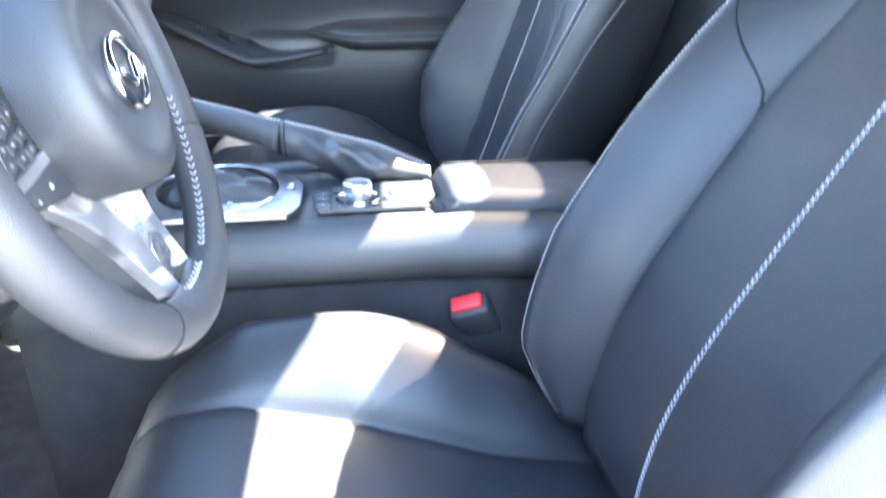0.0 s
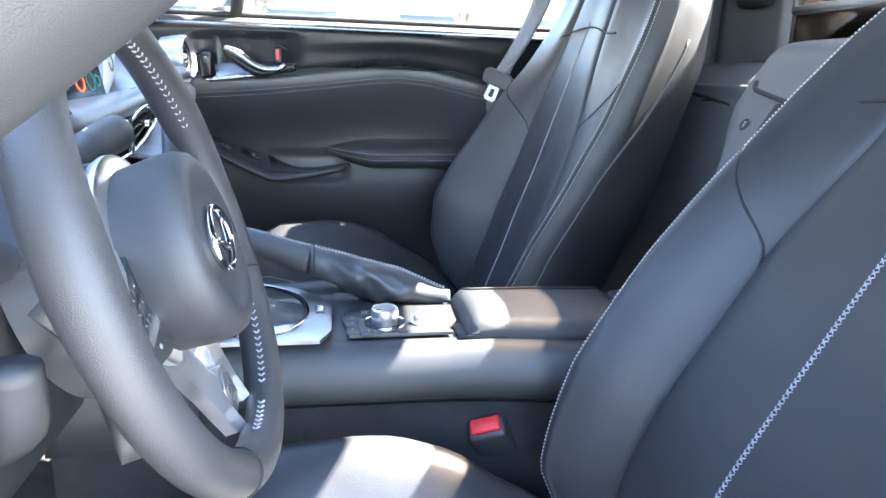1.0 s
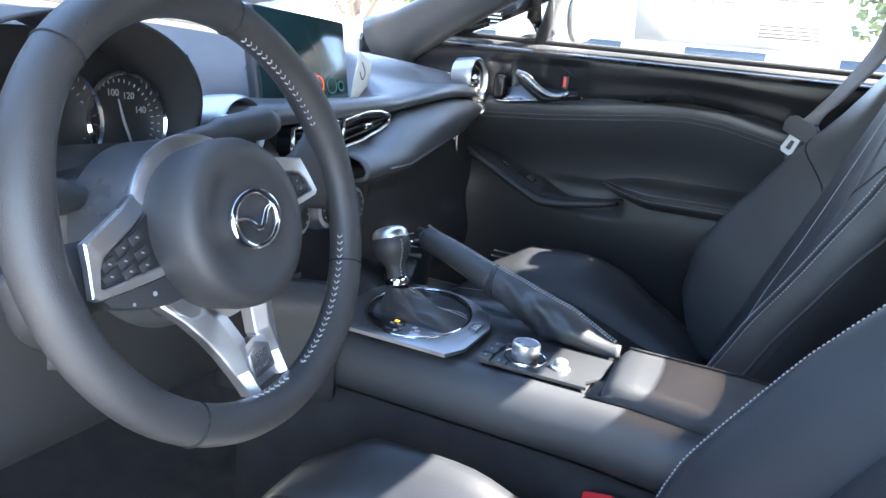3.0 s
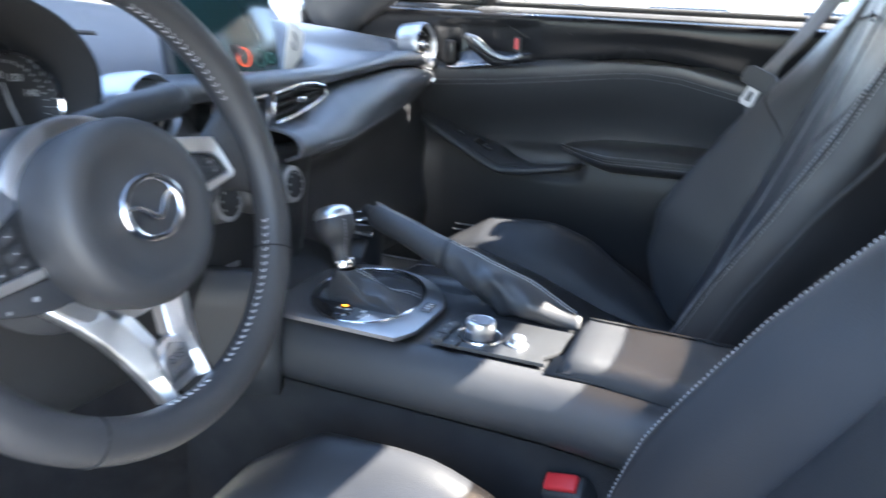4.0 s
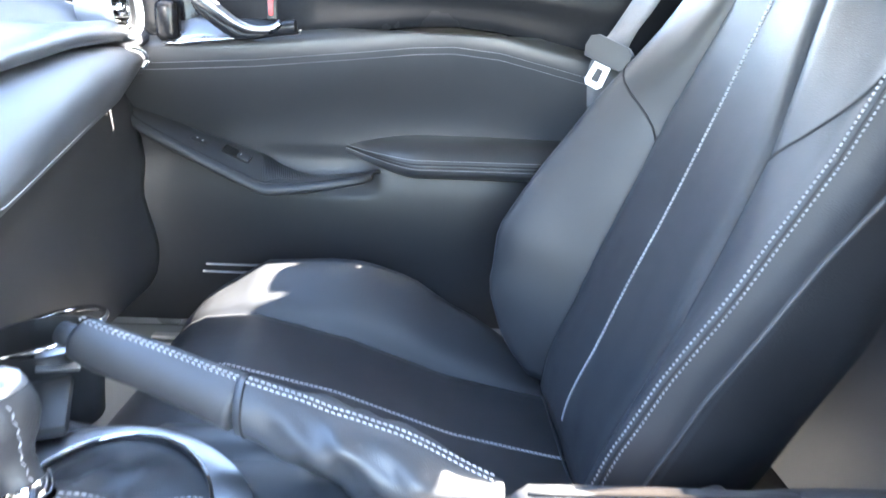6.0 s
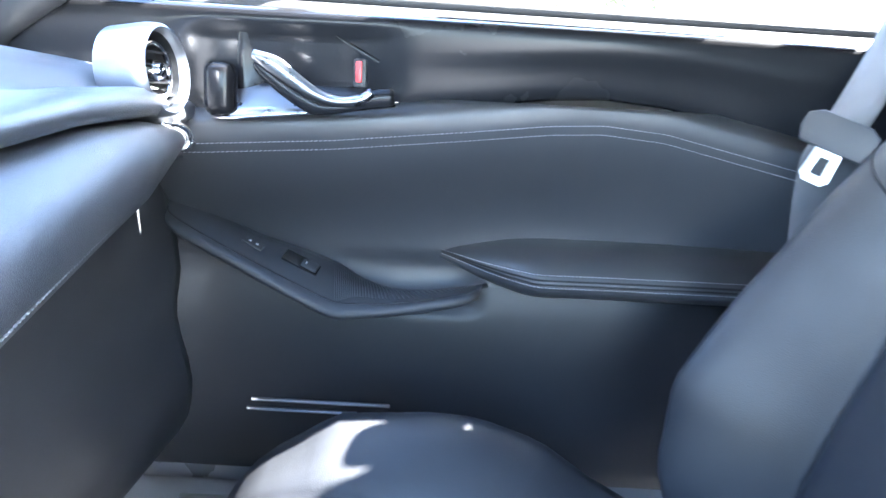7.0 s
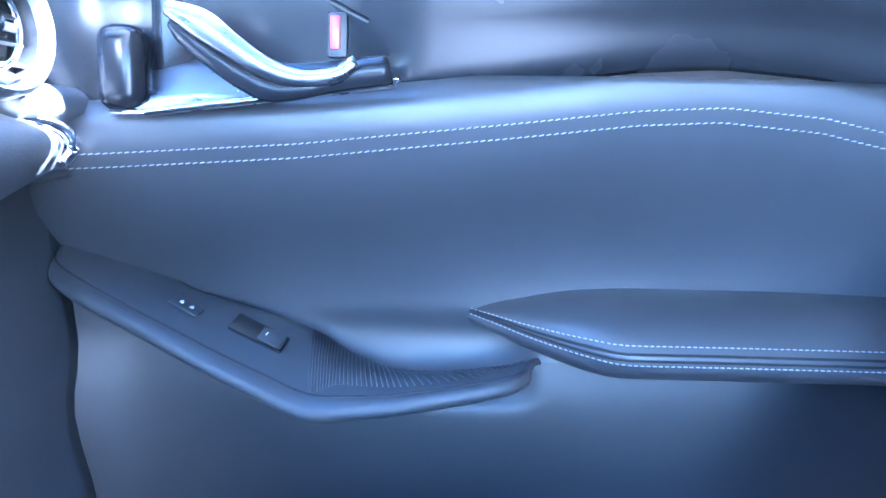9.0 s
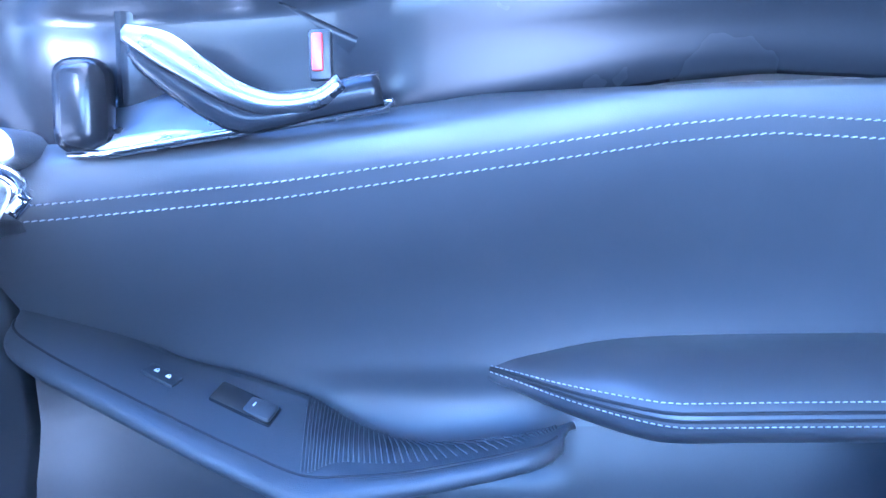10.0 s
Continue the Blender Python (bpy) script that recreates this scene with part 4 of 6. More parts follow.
def band_lower(y):
    return np.array((np.interp(y, [0.60, 0.86, 1.0, 1.12, 1.22, 1.335], [-0.215, -0.222, -0.250, -0.275, -0.293, -0.314]), y, np.interp(y, [0.60, 0.86, 1.0, 1.12, 1.22, 1.335], [0.712, 0.726, 0.739, 0.749, 0.759, 0.784])))


def dashboard():
    d = thing("dashboard", "black soft-touch dashboard with padded stitched band and round vents", "dashboard", at=(-0.4, MID, 0.5))
    # upper moulding from the windscreen to the groove above the band
    rows = []
    for y in np.linspace(0.10, 1.395, 90):
        u = band_upper(max(y, 0.62))
        side = smoothstep(1.30, 1.395, y) + smoothstep(0.20, 0.10, y)
        crest = 0.863 - 0.012 * ((y - MID) / 0.6) ** 2 - 0.02 * side
        dip = 0.078 * smoothstep(0.50, 0.54, y) * smoothstep(0.905, 0.865, y)
        prof = curve_points([(-0.86, 0.880), (-0.70, 0.872), (-0.52, 0.862), (-0.42, crest - 0.002 - dip * 0.5), (-0.365, crest - 0.010 - dip), (-0.332, crest - 0.036 - dip * 0.5), (u[0] - 0.008, u[2] + 0.022), (u[0] + 0.001, u[2] + 0.013), (u[0] - 0.030, u[2] + 0.006)], 36)
        cut = smoothstep(0.57, 0.535, y) * smoothstep(0.23, 0.265, y)
        open_ = curve_points([(-0.86, 0.880), (-0.70, 0.872), (-0.56, 0.862), (-0.47, 0.852), (-0.44, 0.835), (-0.425, 0.80), (-0.415, 0.76), (-0.405, 0.735), (-0.405, 0.725)], 36)
        rows.append([(lerp(x, p, cut), y, lerp(z, q, cut)) for (x, z), (p, q) in zip(prof, open_)])
    top = part("top_moulding", sheet("top_moulding", rows, DASH, 0.006), d, "soft black dash top")
    part("panel_gap", tube("panel_gap", [(-0.425, y, 0.829 - 0.012 * ((y - MID) / 0.6) ** 2) for y in np.linspace(0.54, 0.66, 12)], 0.005, BLACK_TRIM, 6), top)
    part("panel_gap", tube("panel_gap", curve_points([(-0.372, 0.885, 0.843), (-0.335, 0.915, 0.824), (-0.300, 0.945, 0.806), (-0.284, 0.965, 0.791)], 12), 0.0035, BLACK_TRIM, 6), top)
    # padded band
    rows = []
    for y in np.linspace(0.74, 1.335, 70):
        a, b = pad_upper(y), band_lower(y)
        bulge = 0.010 * math.sin(math.pi * smoothstep(1.36, 1.28, y) * 0.5)
        rows.append([a + np.array((-0.02, 0, -0.002)), a + np.array((-0.004, 0, -0.003))] + [lerp(a, b, t) + np.array((bulge * math.sin(math.pi * t), 0, bulge * 0.4 * math.sin(math.pi * t) - 0.003 * (1 - t))) for t in np.linspace(0.03, 0.97, 12)] + [b + np.array((-0.003, 0, -0.006)), b + np.array((-0.02, 0, -0.012))])
    band = part("padded_band", sheet("padded_band", rows, SOFT_PAD, 0.004), d, "padded stitched dash band")
    for off in (0.10, -0.05):
        line = [lerp(band_lower(y), pad_upper(y), off) + np.array((0.0025 if off > 0 else 0.001, 0, 0)) for y in np.linspace(0.80, 1.325, 80)]
        part("stitching", stitches("stitching", line, THREAD, 0.0045, 0.0033, 0.0009, normal=(1, 0, -0.1)), band, "pale twin stitching")
    part("end_trim", tube("end_trim", curve_points([(-0.325, 1.318, 0.803), (-0.312, 1.336, 0.800), (-0.306, 1.343, 0.789), (-0.312, 1.340, 0.778)], 14), 0.0045, CHROME, 8), band, "bright band end")
    # lower passenger panel and glove box
    rows = []
    for y in np.linspace(0.86, 1.395, 40):
        b = band_lower(min(y, 1.33))
        prof = curve_points([(b[0] - 0.010, b[2] - 0.008), (b[0] - 0.045, b[2] - 0.025), (-0.345, 0.66), (-0.350, 0.60), (-0.335, 0.52), (-0.36, 0.46), (-0.46, 0.42)], 20)
        rows.append([(x, y, z) for x, z in prof])
    low = part("glove_panel", sheet("glove_panel", rows, GLOVE, 0.006), d, "black lower dash panel")
    part("glove_box_gap", tube("glove_box_gap", [(-0.352, y, 0.63) for y in np.linspace(0.92, 1.32, 12)], 0.0025, BLACK_TRIM, 6), low)
    # driver's lower panel
    rows = []
    for y in np.linspace(0.10, 0.63, 30):
        prof = curve_points([(-0.285, 0.755), (-0.262, 0.725), (-0.255, 0.66), (-0.275, 0.58), (-0.31, 0.50), (-0.40, 0.45)], 16)
        rows.append([(x, y, z) for x, z in prof])
    part("knee_panel", sheet("knee_panel", rows, SOFT, 0.006), d, "black knee panel")
    # centre stack
    rows = []
    for y in np.linspace(0.625, 0.868, 20):
        edge = 0.012 * (smoothstep(0.65, 0.625, y) + smoothstep(0.84, 0.868, y))
        prof = curve_points([(-0.255, 0.722), (-0.276, 0.700), (-0.284, 0.65), (-0.287, 0.60), (-0.292, 0.56), (-0.295, 0.52)], 14)
        rows.append([(x - edge, y, z) for x, z in prof])
    st = part("stack_panel", sheet("stack_panel", rows, HARD, 0.006), d, "black panel below the screen")
    for k, y in enumerate((0.664, 0.725, 0.786)):
        m = facing((-0.281, y, 0.667), (1, 0, 0.12))
        kn = part("climate_knob", lathe("climate_knob", [(0.0245, 0), (0.0255, 0.006), (0.0240, 0.012), (0.0228, 0.020), (0.0222, 0.024), (0.0165, 0.025)], BRIGHT, m), d, "satin silver ringed climate knob")
        face = part("knob_face", lathe("knob_face", [(0.0168, 0.022), (0.0165, 0.0262), (0.012, 0.0268), (0.001, 0.0266)], HARD, m), kn)
        for a in np.linspace(-2.2, 2.2, 7):
            part("mark", block("mark", (0.0028, 0.0012, 0.0006), WHITE, m @ pose(0.0135 * math.sin(a), 0.0135 * math.cos(a), 0.0270, 0, 0, -math.degrees(a)), 0), face, "white index bar")
    for y, mat, lab in ((0.745, ORANGE, "glowing orange lamp"), (0.715, GREEN, "glowing green lamp")):
        part("warning_lamp", block("warning_lamp", (0.004, 0.014, 0.008), mat, Matrix.Translation((-0.286, y, 0.617 if mat is ORANGE else 0.603)), 0.001), d, lab)
    part("slot_panel", block("slot_panel", (0.010, 0.12, 0.02), GLOSS, Matrix.Translation((-0.289, 0.73, 0.585)), 0.003), d)
    part("media_slot", block("media_slot", (0.004, 0.024, 0.007), SILVER, Matrix.Translation((-0.283, 0.70, 0.585)), 0.0015), d, "silver media slot")
    # round vents
    for y, z, x, r in ((1.274, 0.847, -0.308, 0.034), (0.570, 0.768, -0.272, 0.031), (0.215, 0.84, -0.308, 0.034)):
        m = facing((x, y, z), (1, -0.12 if y > 1 else 0.0, 0.10))
        v = part("round_vent", lathe("round_vent", [(r * 1.08, -0.030), (r * 1.12, 0), (r * 1.08, 0.009), (r * 1.00, 0.012), (r * 0.93, 0.008), (r * 0.89, -0.004)], SILVER, m, caps=False), d, "satin silver ringed round vent")
        part("vent_cup", lathe("vent_cup", [(r * 0.905, 0.004), (r * 0.84, -0.012), (r * 0.5, -0.024), (0.001, -0.026)], HARD, m, caps=False), v)
        part("vent_ring", tube("vent_ring", [m @ Vector((r * 0.66 * math.cos(a), r * 0.66 * math.sin(a), 0.000)) for a in np.linspace(0, 2 * math.pi, 32, endpoint=False)], 0.0022, CHROME, 8, True, up=(1, 0.01, 0)), v)
        for k in (-0.5, -0.2, 0.2, 0.5):
            part("slat", block("slat", (r * 1.35, 0.002, 0.012), HARD, m @ pose(0, k * r, -0.004, 25, 0, 0), 0.0005), v)
        part("vent_knob", lathe("vent_knob", [(0.0075, -0.004), (0.0085, 0.002), (0.006, 0.007), (0.001, 0.008)], CHROME, m), v, "chrome vent knob")
        part("vent_spoke", block("vent_spoke", (r * 1.3, 0.005, 0.003), SILVER, m @ pose(0, 0, -0.001), 0.001), v)
    # slot vents below the screen
    def vent_mid(y):
        return float(np.interp(y, [0.64, 0.75, 0.815, 0.87], [0.751, 0.760, 0.772, 0.779]))

    def vent_half(y):
        return float(np.interp(y, [0.64, 0.80, 0.84, 0.872], [0.0165, 0.0175, 0.0125, 0.003]))
    part("vent_panel", sheet("vent_panel", [[(-0.284, y, z) for z in np.linspace(0.705, vent_mid(y) + 0.028, 6)] for y in np.linspace(0.625, 0.885, 16)], BLACK_TRIM, 0.004), d, "dark panel behind the vents")
    for y0, y1 in ((0.650, 0.742), (0.752, 0.866)):
        ys = np.linspace(y0, y1, 14)
        loop = [(-0.262, y, vent_mid(y) + vent_half(y)) for y in ys] + [(-0.262, y, vent_mid(y) - vent_half(y)) for y in ys[::-1]]
        n = part("slot_vent", tube("slot_vent", loop, 0.0026, CHROME, 8, True, up=(1, 0, 0.01)), d, "chrome framed slot vent")
        part("slot_sleeve", make_mesh("slot_sleeve", loop + [(-0.283, y, z) for _, y, z in loop], grid_faces(2, len(loop), False, True), HARD), n)
        for k in (-0.55, 0.0, 0.55):
            part("slat", loft("slat", [[(-0.266, y, vent_mid(y) + k * vent_half(y) + 0.0012), (-0.266, y, vent_mid(y) + k * vent_half(y) - 0.0012), (-0.281, y, vent_mid(y) + k * vent_half(y) - 0.0045), (-0.281, y, vent_mid(y) + k * vent_half(y) - 0.0025)] for y in ys[:-1]], SOFT, smooth=False), n)
        part("slot_tab", block("slot_tab", (0.012, 0.018, 0.007), CHROME, Matrix.Translation((-0.260, lerp(y0, y1, 0.45), vent_mid(lerp(y0, y1, 0.45)))), 0.0015), n)
    # instrument binnacle: hood, back panel, dials
    ang = np.linspace(-0.30, math.pi + 0.30, 40)
    rows = []
    for k, (x, s) in enumerate(((-0.40, 0.92), (-0.36, 0.97), (-0.30, 1.0), (-0.262, 1.015), (-0.252, 1.01), (-0.256, 0.985), (-0.33, 0.93), (-0.35, 0.90))):
        rows.append([(x - 0.028 * (1 - math.sin(a)), 0.400 + 0.128 * s * math.cos(a), 0.772 + 0.086 * s * math.sin(a)) for a in ang])
    part("binnacle_hood", sheet("binnacle_hood", rows, SOFT, 0.0), d, "black instrument hood")
    back = part("instrument_panel", plate("instrument_panel", [(0.118 * math.cos(a), 0.082 * math.sin(a)) for a in np.linspace(-0.35, math.pi + 0.35, 40)], 0.01, HARD, facing((-0.325, 0.400, 0.762), (1, 0, 0.1)), 0), d)
    for y, r, marks in ((0.400, 0.046, ("2", "4", "6")), (0.474, 0.041, ("20", "100", "120", "140")), (0.328, 0.041, ())):
        m = facing((-0.319, y, 0.772), (1, 0, 0.1))
        g = part("gauge", lathe("gauge", [(r * 1.0, -0.004), (r * 1.04, 0.010), (r * 1.0, 0.013), (r * 0.955, 0.011), (r * 0.94, 0.0)], CHROME, m, caps=False), d, "chrome ringed dial")
        part("dial_face", lathe("dial_face", [(r * 0.96, 0.0), (r * 0.7, 0.0008), (0.001, 0.001)], BLACK_TRIM, m), g)
        for a in np.linspace(-2.3, 2.3, 29):
            part("tick", block("tick", (0.0007, 0.003, 0.0006), DIM, m @ pose(r * 0.84 * math.sin(a), r * 0.84 * math.cos(a), 0.0014, 0, 0, -math.degrees(a)), 0), g)
        spots = {"20": (-0.50, -0.62), "100": (-0.18, 0.58), "120": (0.22, 0.52), "140": (0.52, 0.22), "2": (-0.55, -0.2), "4": (-0.3, 0.55), "6": (0.4, 0.5)}
        for wd in marks:
            sx, sy = spots[wd]
            part("lettering", text_mesh("lettering", wd, 0.0085, DIM, m @ pose(sx * r, sy * r, 0.0016)), g)
        part("needle", tube("needle", [m @ Vector((0.010, -0.7 * r, 0.004)), m @ Vector((0, 0, 0.004)), m @ Vector((-0.004, 0.45 * r, 0.004))], [0.0010, 0.0013, 0.0006], DIM, 6), g)
    return d


dashboard()


def screen():
    s = thing("display_screen", "dark touch screen standing on the dashboard", "display", at=(-0.33, 0.76, 0.80))
    m = facing((-0.322, 0.750, 0.838), (1, -0.06, 0.20))
    body = part("casing", block("casing", (0.174, 0.122, 0.018), HARD, m @ pose(0, 0, -0.010), 0.006, 3), s)
    face = part("glass_face", block("glass_face", (0.168, 0.116, 0.002), SCREEN, m @ pose(0, 0, 0.0005), 0.0008), s, "dark green-tinted glass face")
    for x, r, mat in ((0.020, 0.0105, ORANGE), (0.048, 0.0100, TEAL), (0.068, 0.0060, TEAL), (-0.016, 0.008, TEAL)):
        part("icon", tube("icon", [m @ Vector((x + r * math.cos(a), -0.024 + r * math.sin(a), 0.0018)) for a in np.linspace(0, 2 * math.pi, 24, endpoint=False)], 0.0007, mat, 6, True, up=(1, 0.01, 0)), face, "glowing round icon")
    part("foot", block("foot", (0.10, 0.03, 0.05), HARD, Matrix.Translation((-0.365, 0.76, 0.805)), 0.008), s)
    t = thing("price_tag", "white paper tag tucked behind the screen", "paper tag", at=(-0.33, 0.875, 0.80))
    part("paper", sheet("paper", [[(-0.316 + 0.004 * v, 0.850 + 0.036 * u + 0.008 * v, 0.798 + 0.064 * v - 0.014 * u) for v in np.linspace(0, 1, 6)] for u in np.linspace(0, 1, 4)], PAPER, 0.0008), t)
    part("tag_loop", tube("tag_loop", curve_points([(-0.311, 0.866, 0.848), (-0.309, 0.872, 0.835), (-0.309, 0.866, 0.825), (-0.310, 0.860, 0.835)], 12), 0.0008, INK, 5), t)


screen()


# ---- centre console ----
def shift_oval(k, n=64):
    """The oval opening round the gear lever, scaled by k about its middle."""
    c, q = math.cos(radians(13)), math.sin(radians(13))
    return [(-0.150 + k * (0.066 * math.cos(a) * c - 0.097 * math.sin(a) * q), 0.788 + k * (0.066 * math.cos(a) * q + 0.097 * math.sin(a) * c)) for a in np.linspace(0, 2 * math.pi, n, endpoint=False)]


def console():
    c = thing("centre_console", "black padded centre console with satin silver shift surround", "console", at=(0.05, MID, 0.2))
    rings = []
    for x in np.linspace(-0.34, 0.42, 60):
        up = 0.030 * smoothstep(-0.16, -0.34, x)
        near = 0.676 - 0.034 * smoothstep(0.06, 0.36, x)
        wide = 0.085 * smoothstep(0.14, -0.14, x)
        t = 0.539 + up
        half = [(near + 0.040, 0.16), (near + 0.038, 0.40), (near + 0.030, 0.462), (near + 0.006, 0.472), (near - 0.006, 0.490), (near - 0.003, 0.515), (near + 0.008, t - 0.006), (near + 0.022, t), (near + 0.032, t - 0.002), (MID, t - 0.001)]
        n = curve_points(half, 30)
        full = [(y, z) for y, z in n] + [(2 * MID + 0.020 + wide - y, z) for y, z in reversed(n)]
        rings.append([(x, y, z) for y, z in full])
    body = part("body", loft("body", rings, SOFT), c, "padded black console body")
    part("carpet_side", sheet("carpet_side", [[(x, 0.6785 + 0.026 - 0.034 * smoothstep(0.06, 0.36, x), z) for z in (0.17, 0.30, 0.40, 0.458)] for x in np.linspace(-0.36, 0.42, 20)], CARPET, -0.004), c, "black carpeted console side")
    part("knee_pad", sheet("knee_pad", [[(x, 0.640 + 0.05 * smoothstep(-0.32, -0.16, x) - 0.003, z) for z in (0.46, 0.50, 0.56, 0.60)] for x in np.linspace(-0.33, -0.20, 10)], SOFT, -0.02), c)
    # silver shift surround: a leaning oval ring, square and chamfered towards the driver
    oval = shift_oval(1.0)
    out = []
    for a in np.linspace(0, 2 * math.pi, 64, endpoint=False):
        cx, cy = math.cos(a), math.sin(a)
        if cy < 0:
            q = 1 / max(abs(cx) / 0.096, abs(cy) / 0.108)
            x, y = -0.150 + q * cx, 0.788 + q * cy
            x = min(x, -0.054 - max(0, 0.705 - y) * 0.5)
        else:
            x, y = -0.150 + 0.096 * cx - 0.022 * cy, 0.788 + 0.107 * cy
        out.append((x, y))
    tilt = pose(0, 0, 0.5505)
    sur = part("shift_surround", ring_plate("shift_surround", out, oval, 0.006, SILVER, tilt), c, "satin silver shift surround")
    part("chrome_edge", tube("chrome_edge", [tilt @ Vector((x, y, -0.0015)) for x, y in oval], 0.0020, CHROME, 8, True), sur, "bright inner edge")
    bd = part("surround_badge", block("surround_badge", (0.012, 0.026, 0.002), INK, tilt @ pose(-0.068, 0.775, 0.0008, 0, 0, 4), 0.002), sur, "small dark badge")
    for k in (-0.007, 0.0, 0.007):
        part("badge_bar", block("badge_bar", (0.007, 0.002, 0.0006), CHROME, tilt @ pose(-0.068, 0.775 + k, 0.0021), 0.0002), bd)
    well = part("shift_well", plate("shift_well", oval, 0.004, BLACK_TRIM, pose(0, 0, 0.5435), 0), c)
    near = sorted((p for p in shift_oval(0.97, 160) if p[1] < 0.7445), key=lambda p: math.atan2(p[1] - 0.76, p[0] + 0.13))
    ind = near
    pan = part("gear_indicator", plate("gear_indicator", ind, 0.003, INDICATOR, pose(0, 0, 0.5472), 0.0006), c, "glossy dark grey gear indicator")
    lamp_box = [p for p in near if p[0] < -0.146] + [(-0.1385, 0.716), (-0.1415, 0.732), (-0.148, 0.7435)]
    lamp_box.sort(key=lambda p: math.atan2(p[1] - 0.730, p[0] + 0.165))
    part("lamp_housing", plate("lamp_housing", lamp_box, 0.003, GLOSS, pose(0, 0, 0.5488), 0.0008), pan, "gloss black lamp housing")
    for wd, x, y, z in (("P", -0.1560, 0.7265, 0.5492), ("R", -0.1465, 0.7270, 0.5492), ("N", -0.1290, 0.7330, 0.5476), ("D", -0.1220, 0.7255, 0.5476), ("M", -0.1245, 0.7170, 0.5476)):
        part("lettering", text_mesh("lettering", wd, 0.0088, WHITE, pose(x, y, z, 0, 0, 90)), pan)
    part("gear_lamp", block("gear_lamp", (0.0050, 0.0042, 0.001), AMBER, Matrix.Translation((-0.1550, 0.7360, 0.5491)), 0.0003), pan, "glowing amber gear lamp")
    # controller plate, dial, buttons, small knob
    cp = part("control_plate", plate("control_plate", [(-0.034, 0.704), (0.086, 0.706), (0.082, 0.722), (0.096, 0.745), (0.098, 0.800), (-0.030, 0.802), (-0.042, 0.76)], 0.004, HARD, pose(0, 0, 0.5445), 0.001), c)
    m = pose(0.008, 0.738, 0.5445)
    dial = part("command_dial", lathe("command_dial", [(0.0150, 0.0), (0.0152, 0.0060), (0.0160, 0.0075), (0.0162, 0.0165), (0.0156, 0.0190), (0.0142, 0.0200), (0.0132, 0.0196)], BRIGHT, m, 40), c, "chrome rotary command dial")
    part("dial_cap", lathe("dial_cap", [(0.0134, 0.0192), (0.0128, 0.0198), (0.001, 0.0201)], DIAL_TOP, m), dial, "brushed grey dial cap")
    part("dial_ring", lathe("dial_ring", [(0.0226, 0.0), (0.0230, 0.0022), (0.0244, 0.0026), (0.0250, 0.0012), (0.0250, 0.0)], CHROME, m, 40, caps=False), dial, "thin chrome base ring")
    part("dial_dish", lathe("dial_dish", [(0.0232, 0.0006), (0.0170, 0.0003), (0.001, 0.0002)], BLACK_TRIM, m, 40), dial)
    for x, y in ((-0.030, 0.712), (-0.030, 0.732), (-0.030, 0.750), (-0.012, 0.706), (-0.012, 0.768)):
        bt = part("console_button", block("console_button", (0.015, 0.017, 0.004), SOFT, Matrix.Translation((x, y, 0.5460)), 0.0012), c)
        part("mark", block("mark", (0.0014, 0.0040, 0.0005), DIM, Matrix.Translation((x, y, 0.5482)), 0), bt, "white symbol bar")
    m = pose(0.050, 0.737, 0.5445)
    part("volume_knob", lathe("volume_knob", [(0.0110, 0), (0.0110, 0.002), (0.0078, 0.003), (0.0076, 0.009), (0.0066, 0.0102), (0.001, 0.0104)], BRIGHT, m, 24), c, "small chrome knob")
    # armrest lid with a leather skin and a dark gap around it
    lid_rings = []
    for x in [0.100, 0.1015, 0.106, 0.116] + list(np.linspace(0.135, 0.285, 8)) + [0.298, 0.304, 0.306]:
        e = 0.024 * max(0, 1 - (x - 0.100) / 0.014) ** 2 + 0.018 * max(0, 1 - (0.306 - x) / 0.010) ** 2
        k = 0.022 * smoothstep(0.1, 0.3, x)
        z = 0.561 - e - 0.002 * smoothstep(0.2, 0.306, x)
        half = [(0.698 - k, 0.536), (0.697 - k, 0.543), (0.699 - k, z - 0.010), (0.705 - k, z - 0.003), (0.718 - k, z), (0.755, z + 0.003), (0.81, z), (0.824, z - 0.004), (0.829, z - 0.012), (0.830, 0.536)]
        lid_rings.append([(x, y, zz) for y, zz in curve_points(half, 24)])
    lid = part("armrest_lid", loft("armrest_lid", lid_rings, LEATHER_FLAT), c, "black leather armrest lid")
    part("lid_gap", sheet("lid_gap", [[(x, y, 0.5415) for y in (0.694, 0.75, 0.832)] for x in (0.090, 0.2, 0.312)], BLACK_TRIM, 0.003), c)
    part("seam", tube("seam", [(x, 0.806, 0.5632 - 0.002 * smoothstep(0.2, 0.3, x)) for x in np.linspace(0.112, 0.298, 12)], 0.0014, SEAM, 6), lid)
    # rear tail of the console
    part("rear_tray", block("rear_tray", (0.11, 0.15, 0.02), SOFT, Matrix.Translation((0.37, MID, 0.545)), 0.008, 3), c)
    return c


console()


